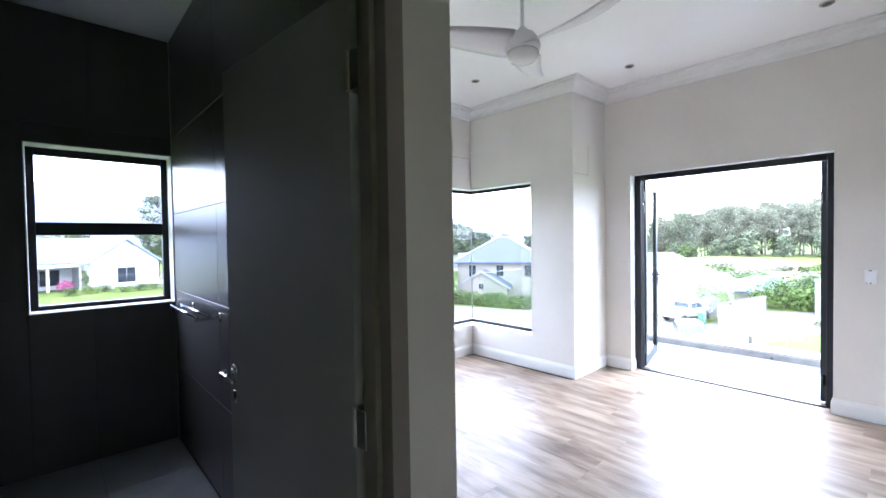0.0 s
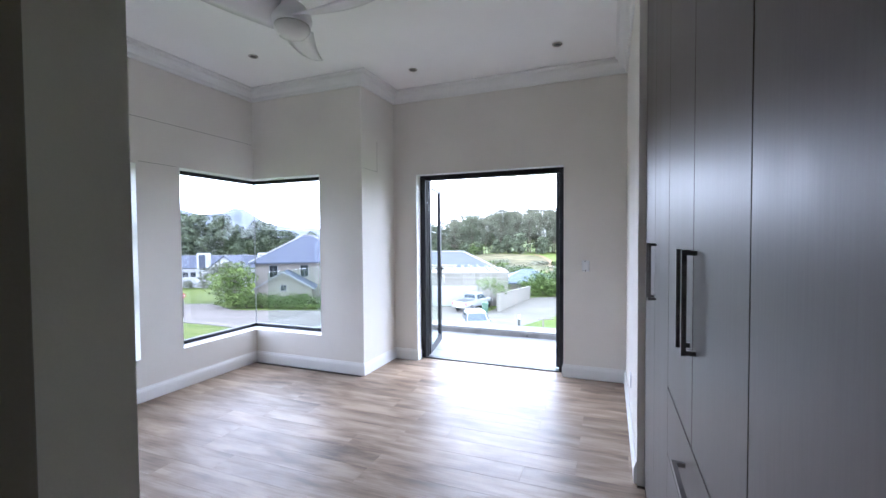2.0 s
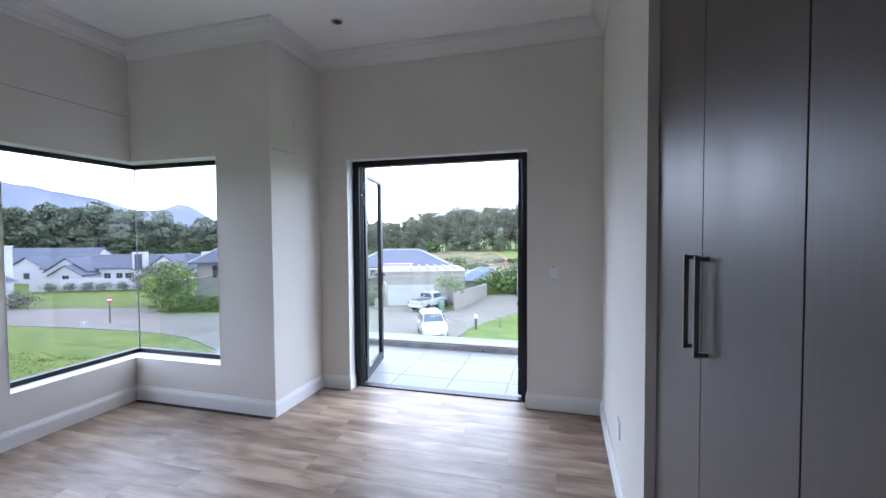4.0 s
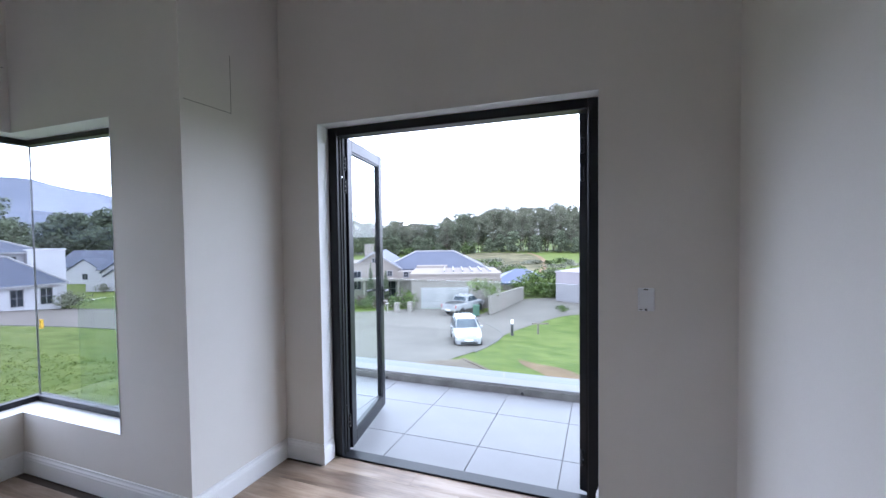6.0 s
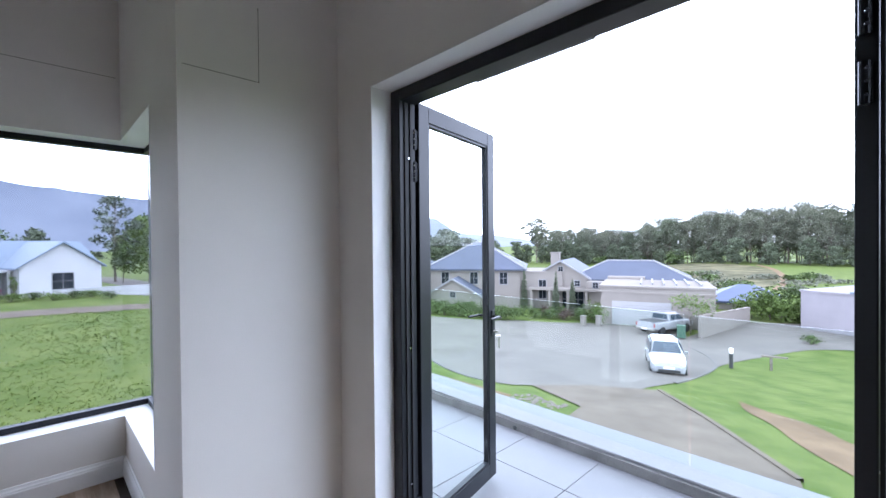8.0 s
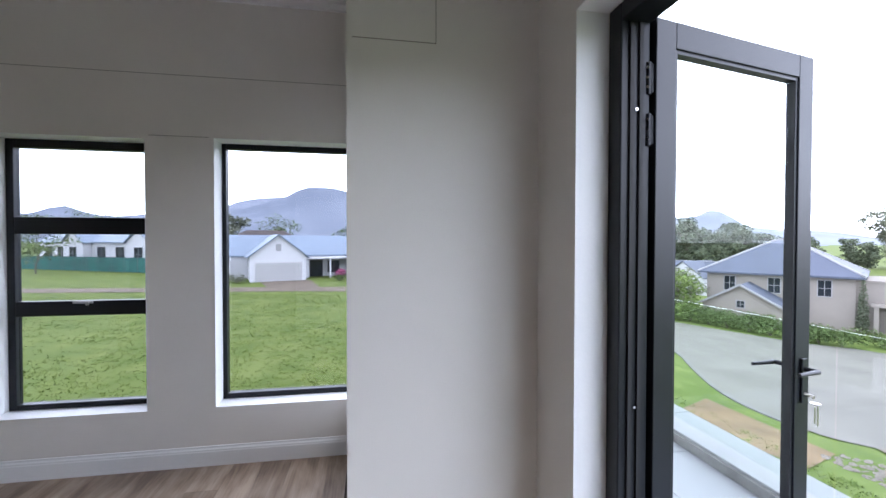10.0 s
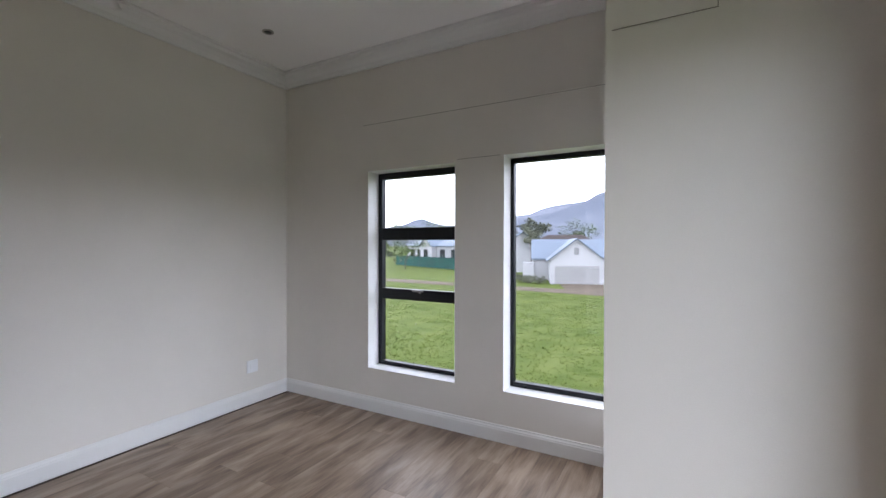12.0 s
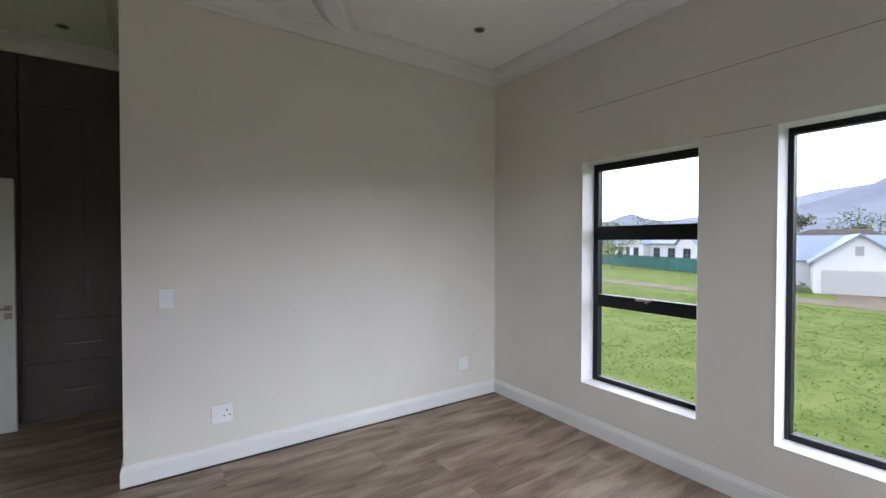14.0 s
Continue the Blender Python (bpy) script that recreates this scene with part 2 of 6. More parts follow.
def sweep(bm, path, profile, closed=False):
    """A moulding along a path in plan, its inside on the left. profile: (distance from the wall, height)."""
    n = len(path)
    rings = []
    for i, p in enumerate(path):
        p = Vector(p)
        ds = []
        if closed or i > 0:
            ds.append((p - Vector(path[i - 1])).normalized())
        if closed or i < n - 1:
            ds.append((Vector(path[(i + 1) % n]) - p).normalized())
        ns = [Vector((-d.y, d.x)) for d in ds]
        off = ns[0] if len(ns) == 1 else (ns[0] + ns[1]) / (1 + ns[0].dot(ns[1]))
        rings.append([bm.verts.new((p.x + off.x * o, p.y + off.y * o, z)) for o, z in profile])
    k = len(profile)
    for i in range(n if closed else n - 1):
        a, b = rings[i], rings[(i + 1) % n]
        for j in range(k):
            bm.faces.new((a[j], a[(j + 1) % k], b[(j + 1) % k], b[j]))
    if not closed:
        bm.faces.new(rings[0][::-1])
        bm.faces.new(rings[-1])
    return bm


def mesh_of(bm, name, mat, smooth=False):
    bmesh.ops.recalc_face_normals(bm, faces=bm.faces)
    me = bpy.data.meshes.new(name)
    bm.to_mesh(me)
    bm.free()
    me.materials.append(mat)
    if smooth:
        for p in me.polygons:
            p.use_smooth = True
    return me


def part(name, bm, mat, parent=None, label="", smooth=False):
    ob = new(name, mesh_of(bm, name, mat, smooth))
    if parent is not None:
        ob.parent = parent
    return tagged(ob, label) if label else ob


def thing(name, label, category, at=None, group="", kind=""):
    ob = new(name)
    ob.empty_display_size = 0.1
    if at is not None:
        ob.matrix_basis = at
    return tagged(ob, label, category, group, kind)


def structure(name, bm, mat, label, category):
    return tagged(part(name, bm, mat), label, category, kind="structure")


def B(*boxes, bevel=0.0):
    bm = bmesh.new()
    for lo, hi in boxes:
        box(bm, lo, hi, bevel=bevel)
    return bm


# ---------------------------------------------------------------- the bedroom shell
XW, YB, YD, XE, YS, XP, YP = -1.54, 0.0, 0.737, 2.675, -3.385, 1.575, -5.065
ZC, TH = 3.30, 0.25
W1, CW, CWX, DX = (-2.292, -1.381), -0.959, -0.56, (0.307, 2.055)
ZS, ZH, ZH1, ZD = 0.395, 2.242, 2.222, 2.282

wall_w = structure("wall_west", B(
    ((XW - TH, -5.3, -0.3), (XW, -4.34, ZC)), ((XW - TH, -4.34, -0.3), (XW, -3.50, 1.105)), ((XW - TH, -4.34, 2.265), (XW, -3.50, ZC)),
    ((XW - TH, -3.50, -0.3), (XW, W1[0], ZC)), ((XW - TH, W1[0], -0.3), (XW, W1[1], ZS)), ((XW - TH, W1[0], ZH1), (XW, W1[1], ZC)),
    ((XW - TH, W1[1], -0.3), (XW, CW, ZC)), ((XW - TH, CW, -0.3), (XW, YB + TH, ZS)), ((XW - TH, CW, ZH), (XW, YB + TH, ZC))),
    M_WALL, "greige painted plaster wall with tall window openings", "wall")
part("plaster_joint", B(((XW - 0.001, -2.35, 2.650), (XW + 0.0015, -0.02, 2.6535))), M_CRACK, wall_w, "hairline joint in the plaster")
part("plaster_joint", B(((XW - 0.001, W1[1] + 0.02, 2.242), (XW + 0.0015, CW - 0.03, 2.2455))), M_CRACK, wall_w, "hairline joint in the plaster")
wall_bay = structure("wall_bay", B(
    ((XW, YB, -0.3), (CWX, YB + TH, ZS)), ((XW, YB, ZH), (CWX, YB + TH, ZC)), ((CWX, YB, -0.3), (0, YB + TH, ZC)),
    ((-TH, YB + TH, -0.3), (0, YD + TH, ZC))), M_WALL, "greige painted plaster wall beside the corner window", "wall")
part("plaster_joint", B(((-0.001, 0.02, 2.279), (0.0015, 0.33, 2.282)), ((-0.001, 0.327, 2.282), (0.0015, 0.33, 2.62))), M_CRACK, wall_bay, "hairline joint in the plaster")
wall_n = structure("wall_north", B(
    ((0, YD, -0.3), (DX[0], YD + TH, ZC)), ((DX[0], YD, ZD), (DX[1], YD + TH, ZC)), ((DX[1], YD, -0.3), (XE + TH, YD + TH, ZC)),
    ((DX[0], YD, -0.3), (DX[1], YD + TH, -0.02))), M_WALL, "greige painted plaster wall with the balcony doorway", "wall")
wall_e = structure("wall_east", B(
    ((XE, -1.17, -0.3), (XE + TH, YD, ZC)), ((XE + TH, -1.10, -0.3), (3.4, -0.98, ZC)), ((3.28, -3.80, -0.3), (3.4, -1.10, ZC)),
    ((XE, -3.80, 2.96), (3.28, -1.17, ZC)), ((XE + 0.035, -3.92, -0.3), (3.28, -3.80, ZC)), ((3.28, -5.3, -0.3), (3.4, -4.90, ZC)),
    ((3.28, -4.90, 2.08), (3.4, -3.92, ZC)), ((3.28, -3.92, -0.3), (3.4, -3.80, ZC)), ((3.4, -5.3, -0.3), (4.8, -5.18, 2.6)),
    ((3.4, -3.7, -0.3), (4.8, -3.58, 2.6)), ((4.8, -5.3, -0.3), (4.92, -3.58, 2.6)), ((3.4, -5.3, 2.5), (4.92, -3.58, 2.62))),
    M_WALL, "greige painted plaster wall beside the built-in wardrobe", "wall")
wall_s = structure("wall_south", B(((XW, YS - 0.09, -0.3), (XP, YS, ZC)), ((XP - 0.12, -3.56, -0.3), (XP, YS - 0.09, ZC)),
    ((XP - 0.12, -4.47, 2.285), (XP, -3.56, ZC)), ((XP - 0.12, -5.3, -0.3), (XP, -4.47, ZC))), M_WALL, "plain greige painted plaster wall with rounded end", "wall")
structure("wall_passage_end", B(((XW - TH, -5.9, -0.3), (3.4, -5.72, ZC)), ((XP - 0.12, -5.72, -0.3), (XP, -5.3, ZC)), ((3.28, -5.72, -0.3), (3.4, -5.3, ZC)), ((XW - TH, -5.72, -0.3), (XW, -5.3, ZC))), M_WALL, "greige plaster wall closing the passage", "wall")
structure("ceiling", B(((XW - TH, -5.9, ZC), (3.4, YB + TH, ZC + 0.2)), ((-TH, YB + TH, ZC), (3.4, YD + TH, ZC + 0.2))), M_CEIL, "flat white painted ceiling", "ceiling")
cor = [(0, 3.165), (0.02, 3.165), (0.026, 3.178), (0.03, 3.205), (0.055, 3.235), (0.085, 3.252), (0.092, 3.275), (0.115, 3.282), (0.118, 3.299), (0, 3.299)]
structure("cornice", sweep(bmesh.new(), [(XE, -3.80), (XE, YD), (0, YD), (0, YB), (XW, YB), (XW, YS), (XP, YS), (XP, YP), (3.28, YP), (3.28, -3.92), (XE, -3.92)], cor, closed=False), M_WHITE, "moulded white plaster cornice round the ceiling", "cornice")
skirt = [(0, 0.0), (0.018, 0.0), (0.018, 0.096), (0.015, 0.104), (0.015, 0.110), (0.009, 0.120), (0.007, 0.133), (0, 0.133)]
structure("baseboard", sweep(bmesh.new(), [(DX[0], YD + 0.10), (DX[0], YD), (0, YD), (0, YB), (XW, YB), (XW, YS), (XP, YS), (XP, -3.555)], skirt), M_WHITE, "white moulded skirting board along the walls", "baseboard")
structure("baseboard_east", sweep(bmesh.new(), [(XE, -1.17), (XE, YD), (DX[1], YD), (DX[1], YD + 0.10)], skirt), M_WHITE, "white moulded skirting board along the walls", "baseboard")


def reveal(name, boxes):
    structure(name, B(*boxes), M_WHITE, "white painted window reveal and sill", "trim")


D = 0.003
XF = XW - 0.15  # inner face of the window frames
reveal("reveal_1", [((XF, W1[0], ZS), (XW + D, W1[0] + D, ZH1)), ((XF, W1[1] - D, ZS), (XW + D, W1[1], ZH1)), ((XF, W1[0] + D, ZS), (XW + D, W1[1] - D, ZS + D)), ((XF, W1[0] + D, ZH1 - D), (XW + D, W1[1] - D, ZH1))])
reveal("reveal_2", [((XF, CW, ZS), (XW + D, CW + D, ZH)), ((XF, CW + D, ZS), (XW + D, YB, ZS + D)), ((XF, CW + D, ZH - D), (XW + D, YB, ZH)),
                    ((XF, YB - D, ZS), (CWX - D, YB + 0.15, ZS + D)), ((XF, YB - D, ZH - D), (CWX - D, YB + 0.15, ZH)), ((CWX - D, YB - D, ZS), (CWX, YB + 0.15, ZH))])
reveal("reveal_3", [((DX[0] - 0.0005, YD - D, 0.134), (DX[0] + D, YD + 0.11, ZD)), ((DX[1] - D, YD - D, 0.134), (DX[1], YD + 0.11, ZD)), ((DX[0] + D, YD - D, ZD - D), (DX[1] - D, YD + 0.11, ZD))])


# ---------------------------------------------------------------- windows
def bars(parent, name, boxes, bevel=0.004, mat=None):
    for lo, hi in boxes:
        part(name, B((lo, hi), bevel=bevel), mat or M_BLACK, parent)


def pane(parent, lo, hi, mat=None):
    p = part("pane", B((lo, hi)), mat or M_GLASS_TINT, parent)
    p.visible_shadow = False
    return p


w1 = thing("window_1", "black aluminium window with three stacked panes, closed", "window", kind="structure")
a, b, xo = W1[0] + D, W1[1] - D, XF - 0.06
bars(w1, "frame_bar", [((xo, a, ZS + D), (XF, a + 0.045, ZH1 - D)), ((xo, b - 0.045, ZS + D), (XF, b, ZH1 - D)), ((xo, a + 0.045, ZS + D), (XF, b - 0.045, ZS + 0.04)), ((xo, a + 0.045, ZH1 - 0.06), (XF, b - 0.045, ZH1 - D)),
                        ((xo, a + 0.045, 1.585), (XF, b - 0.045, 1.70)), ((xo, a + 0.045, 1.03), (XF, b - 0.045, 1.13))])
for z0, z1 in ((ZS + 0.04, 1.03), (1.13, 1.585), (1.70, ZH1 - 0.06)):
    pane(w1, (XF - 0.035, a + 0.045, z0), (XF - 0.029, b - 0.045, z1))
part("window_latch", B(((XF, -1.90, 1.112), (XF + 0.012, -1.78, 1.126)), ((XF + 0.012, -1.82, 1.100), (XF + 0.02, -1.80, 1.126)), bevel=0.002), M_STEEL, w1, "small steel window stay")

w2 = thing("window_2", "frameless glass corner window in slim black aluminium channels", "window", kind="structure")
YF = YB + 0.15
bars(w2, "frame_bar", [((xo, CW + D, ZS + D), (XF, CW + 0.032, ZH - D)), ((xo, CW + 0.032, ZS + D), (XF, YF + 0.06, ZS + 0.042)), ((xo, CW + 0.032, ZH - 0.042), (XF, YF + 0.06, ZH - D)),
                        ((XF, YF, ZS + D), (CWX - D, YF + 0.06, ZS + 0.042)), ((XF, YF, ZH - 0.042), (CWX - D, YF + 0.06, ZH - D)), ((CWX - 0.03, YF, ZS + 0.042), (CWX - D, YF + 0.06, ZH - 0.042))])
pane(w2, (XF - 0.034, CW + 0.032, ZS + 0.042), (XF - 0.026, YF + 0.026, ZH - 0.042))
pane(w2, (XF - 0.025, YF + 0.026, ZS + 0.042), (CWX - 0.03, YF + 0.034, ZH - 0.042))
part("silicone_joint", B(((XF - 0.034, YF + 0.0262, ZS + 0.042), (XF - 0.0255, YF + 0.0345, ZH - 0.042))), M_COPING, w2, "pale silicone joint between the panes")

w3 = thing("window_3", "black aluminium bathroom window with two panes", "window", kind="structure")
a, b = -4.34, -3.50
bars(w3, "frame_bar", [((xo, a, 1.105), (XF, a + 0.045, 2.265)), ((xo, b - 0.045, 1.105), (XF, b, 2.265)), ((xo, a + 0.045, 1.105), (XF, b - 0.045, 1.14)), ((xo, a + 0.045, 2.21), (XF, b - 0.045, 2.265)), ((xo, a + 0.045, 1.642), (XF, b - 0.045, 1.736))])
for z0, z1 in ((1.14, 1.642), (1.736, 2.21)):
    pane(w3, (XF - 0.035, a + 0.045, z0), (XF - 0.029, b - 0.045, z1))
reveal("reveal_4", [((XF, a - 0.0005, 1.105), (XW + 0.014, a + D, 2.265)), ((XF, b - D, 1.105), (XW + 0.014, b, 2.265)), ((XF, a + D, 1.102), (XW + 0.014, b - D, 1.109)), ((XF, a + D, 2.261), (XW + 0.014, b - D, 2.267))])

# ---------------------------------------------------------------- balcony double door
d1 = thing("door_1", "black aluminium double door standing open to the balcony", "door", kind="structure")
y0, y1 = YD + 0.11, YD + 0.21
L, R = DX[0] + D, DX[1] - D
bars(d1, "door_frame", [((L, y0, 0.0), (L + 0.068, y1, ZD - D)), ((R - 0.055, y0, 0.0), (R, y1, ZD - D)), ((L + 0.068, y0, ZD - 0.06), (R - 0.055, y1, ZD - D)), ((L + 0.068, y0, -0.019), (R - 0.055, y1, 0.012))])
for x0, s in ((L + 0.068, 1), (R - 0.055, -1)):
    for k, yy in enumerate((y0 + 0.028, y0 + 0.06)):
        part("weather_seal", B(((min(x0, x0 + s * 0.008), yy, 0.012), (max(x0, x0 + s * 0.008), yy + 0.012, ZD - 0.062))), M_SEAL, d1)
    for z in (0.35, 1.02, 1.95):
        part("screw", rod(bmesh.new(), (x0, y0 + 0.05, z), (x0 + s * 0.009, y0 + 0.05, z), 0.005, seg=8), M_CHROME, d1, "bright screw head")


def door_leaf(name, hinge, turn, flip):
    """A glazed leaf, its hinge at the origin, reaching along its own x."""
    leaf = part(name, B(((0.0, 0, 0.018), (0.085, 0.045, 2.237)), ((0.715, 0, 0.018), (0.80, 0.045, 2.237)), ((0.085, 0, 0.018), (0.715, 0.045, 0.115)), ((0.085, 0, 2.152), (0.715, 0.045, 2.237)), bevel=0.003), M_BLACK, d1, "slim black aluminium door leaf")
    leaf.matrix_basis = pose(hinge[0], hinge[1], 0, 0, 0, turn)
    bead = 0.012
    part("glazing_bead", B(((0.085, 0.006, 0.115), (0.085 + bead, 0.039, 2.152)), ((0.715 - bead, 0.006, 0.115), (0.715, 0.039, 2.152)), ((0.085 + bead, 0.006, 0.115), (0.715 - bead, 0.039, 0.115 + bead)), ((0.085 + bead, 0.006, 2.152 - bead), (0.715 - bead, 0.039, 2.152))), M_BLACK, leaf)
    p = part("pane", B(((0.097, 0.019, 0.127), (0.703, 0.025, 2.140))), M_GLASS, leaf)
    p.visible_shadow = False
    for z in (0.22, 1.89, 2.05):
        bm = bmesh.new()
        rod(bm, (-0.012, 0.02, z - 0.05), (-0.012, 0.02, z + 0.05), 0.011, seg=12)
        box(bm, (-0.01, 0.008, z - 0.045), (0.012, 0.032, z + 0.045), bevel=0.002)
        part("hinge", bm, M_BLACK, leaf)
        for dz in (-0.03, 0.0, 0.03):
            part("hinge_screw", rod(bmesh.new(), (-0.022, 0.012, z + dz), (-0.027, 0.008, z + dz), 0.0045, seg=8), M_CHROME, leaf, "bright screw")
    if flip:
        for s, yy in ((-1, -0.002), (1, 0.047)):
            bm = bmesh.new()
            box(bm, (0.742, min(yy, yy + s * 0.008), 0.93), (0.772, max(yy, yy + s * 0.008), 1.10), bevel=0.003)
            rod(bm, (0.757, yy, 1.06), (0.757, yy + s * 0.05, 1.06), 0.009)
            rod(bm, (0.757, yy + s * 0.05, 1.06), (0.635, yy + s * 0.055, 1.063), 0.009, 0.007)
            part("door_handle", bm, M_BLACK, leaf, "black lever handle")
        bm = bmesh.new()
        rod(bm, (0.757, -0.010, 0.965), (0.757, -0.040, 0.962), 0.007)
        lathe(bm, [(0.004, -0.0015), (0.017, -0.0015), (0.017, 0.0015), (0.004, 0.0015)], 16, (0.757, -0.045, 0.94))
        for k, (dx, ln) in enumerate(((0.0, 0.065), (0.012, 0.075), (-0.012, 0.06))):
            box(bm, (0.753 + dx, -0.044 - 0.003 * k, 0.93 - ln), (0.762 + dx, -0.042 - 0.003 * k, 0.93), bevel=0.0006)
        part("key_bunch", bm, M_STEEL, leaf, "bunch of steel keys hanging in the lock")
    return leaf


door_leaf("door_leaf", (L + 0.082, y1 + 0.012), 101.5, True)
door_leaf("door_leaf", (R - 0.066, y1 + 0.012), 66.0, False)

# ---------------------------------------------------------------- built-in wardrobe
ward_lab = "full-height wardrobe unit in brown woodgrain laminate, doors shut"


def bar_handle(parent, p, q, out, mat=None):
    """A square steel bar on two feet; out: the way off the door."""
    p, q, o = Vector(p), Vector(q), Vector(out)
    bm = bmesh.new()
    m = (q - p).normalized()
    s = m.cross(o).normalized() * 0.006
    for a_, b_, n_ in ((p + o * 0.028, q + o * 0.028, o), (p + m * 0.0075, p + m * 0.0075 + o * 0.029, m), (q - m * 0.0075, q - m * 0.0075 + o * 0.029, m)):
        t_ = n_ * 0.006
        vs = [bm.verts.new(e + i * s + j * t_) for e in (a_, b_) for i, j in ((1, 1), (1, -1), (-1, -1), (-1, 1))]
        for f in ((0, 1, 2, 3), (7, 6, 5, 4), (0, 4, 5, 1), (1, 5, 6, 2), (2, 6, 7, 3), (3, 7, 4, 0)):
            bm.faces.new([vs[i] for i in f])
    part("handle", bm, mat or M_BRONZE, parent, "dark square metal bar handle")


XA = 2.716  # front of the built-in wardrobe


def ward_unit(ys, handles, split=None):
    u = thing("wardrobe_unit", ward_lab if split is None else "full-height wardrobe unit in brown woodgrain laminate with drawers below", "wardrobe", group="built-in wardrobe")
    lo, hi = min(ys), max(ys)
    part("carcass", B(((XA + 0.024, lo + 0.002, 0.0), (3.275, hi - 0.002, 2.955))), M_WARD, u)
    for i, (p, q) in enumerate(zip(ys, ys[1:])):
        z0 = 0.075 if split is None else split + 0.003
        dr = part("door", B(((XA, q + 0.0022, z0), (XA + 0.021, p - 0.0022, 2.952)), bevel=0.0012), M_WARD, u)
        hy = handles[i]
        if hy is not None:
            bar_handle(dr, (XA, hy, 1.22), (XA, hy, 1.487), (-1, 0, 0))
    part("plinth", B(((XA + 0.003, lo + 0.002, 0.0), (XA + 0.02, hi - 0.002, 0.072))), M_WARD, u)
    if split is not None:
        zs = (0.075, 0.42, 0.72, split - 0.003)
        for z0, z1 in zip(zs, zs[1:]):
            d = part("drawer_front", B(((XA, lo + 0.0022, z0 + 0.002), (XA + 0.021, hi - 0.0022, z1 - 0.002)), bevel=0.0012), M_WARD, u)
            mid = (lo + hi) / 2
            bar_handle(d, (XA, mid - 0.1, z1 - 0.09), (XA, mid + 0.1, z1 - 0.09), (-1, 0, 0))
    return u


ward_unit((-1.174, -1.735, -2.24), (-1.69, -1.79))
ward_unit((-2.24, -2.725, -3.20), (-2.68, -2.77), split=0.965)
ward_unit((-3.20, -3.795), (-3.65,))

# wardrobe at the end of the passage, facing the room
def end_unit(x0, x1, xm):
    u = thing("wardrobe_unit", "dark wardrobe unit with two drawers below, in deep shade", "wardrobe", group="passage wardrobe")
    part("carcass", B(((x0, -5.70, 0.0), (x1, YP - 0.024, 2.755))), M_WARD, u)
    part("bulkhead", B(((x0, -5.70, 2.758), (x1, YP - 0.003, 3.298))), M_WARD, u)
    for p, q, h in ((x0, xm, xm - 0.05), (xm, x1, xm + 0.05)):
        dr = part("door", B(((p + 0.002, YP - 0.021, 0.873), (q - 0.002, YP, 2.752)), bevel=0.0012), M_WARD, u)
        bar_handle(dr, (h, YP, 1.05), (h, YP, 1.30), (0, 1, 0), M_WARD)
    for z0, z1 in ((0.075, 0.487), (0.491, 0.869)):
        d = part("drawer_front", B(((x0 + 0.002, YP - 0.021, z0), (x1 - 0.002, YP, z1)), bevel=0.0012), M_WARD, u)
        bar_handle(d, (xm - 0.13, YP, z0 + 0.16), (xm + 0.13, YP, z0 + 0.16), (0, 1, 0), M_FRAMEPAINT)
    part("plinth", B(((x0, -5.2, 0.0), (x1, YP - 0.006, 0.072))), M_WARD, u)


end_unit(XP + 0.003, 2.352, 1.94)
end_unit(2.358, 3.277, 2.82)

# ---------------------------------------------------------------- doors of the passage
d2 = thing("door_2", "grey painted flush bathroom door standing open", "door", kind="structure")
for y_, s in ((-3.56, -1), (-4.47, 1)):
    a_, b_ = sorted((y_, y_ + s * 0.055))
    part("door_frame", B(((XP - 0.135, a_, 0), (XP + 0.012, b_, 2.285)), ((XP - 0.09, *sorted((y_ + s * 0.055, y_ + s * 0.072))[:1], 0), (XP + 0.012 - 0.045, sorted((y_ + s * 0.055, y_ + s * 0.072))[1], 2.245)), bevel=0.003), M_FRAMEPAINT, d2)
part("door_frame", B(((XP - 0.135, -4.415, 2.23), (XP + 0.012, -3.615, 2.285)), bevel=0.003), M_FRAMEPAINT, d2)
leaf = part("door_leaf", B(((0.0, -0.04, 0.008), (0.80, 0.0, 2.215)), bevel=0.003), M_DOORGREY, d2, "flush grey painted door leaf")
leaf.matrix_basis = pose(XP - 0.105, -3.648, 0, 0, 0, 185.5)
for z in (0.25, 1.085, 2.0):
    bm = bmesh.new()
    rod(bm, (-0.006, 0.006, z - 0.05), (-0.006, 0.006, z + 0.05), 0.008)
    box(bm, (-0.004, -0.036, z - 0.05), (0.0, 0.0, z + 0.05))
    box(bm, (-0.05, 0.004, z - 0.05), (0.0, 0.008, z + 0.05), bevel=0.001)
    part("hinge", bm, M_STEEL, leaf, "steel butt hinge")
for yy, s in ((0.0, 1), (-0.04, -1)):
    bm = bmesh.new()
    lathe(bm, [(0.024, -0.0045), (0.026, 0), (0.024, 0.0045)], 20)
    bmesh.ops.transform(bm, matrix=Matrix.Translation((0.745, yy + s * 0.004, 1.085)) @ Matrix.Rotation(radians(90), 4, "X"), verts=bm.verts)
    n0 = len(bm.verts)
    rod(bm, (0.745, yy, 1.085), (0.745, yy + s * 0.055, 1.085), 0.009)
    rod(bm, (0.745, yy + s * 0.052, 1.085), (0.63, yy + s * 0.056, 1.077), 0.0095, 0.007)
    box(bm, (0.73, min(yy, yy + s * 0.006), 0.965), (0.76, max(yy, yy + s * 0.006), 1.01), bevel=0.002)
    part("door_handle", bm, M_CHROME, leaf, "chrome lever handle with keyhole plate", True)
d3 = thing("door_3", "white painted entrance door standing open against the wall", "door", kind="structure")
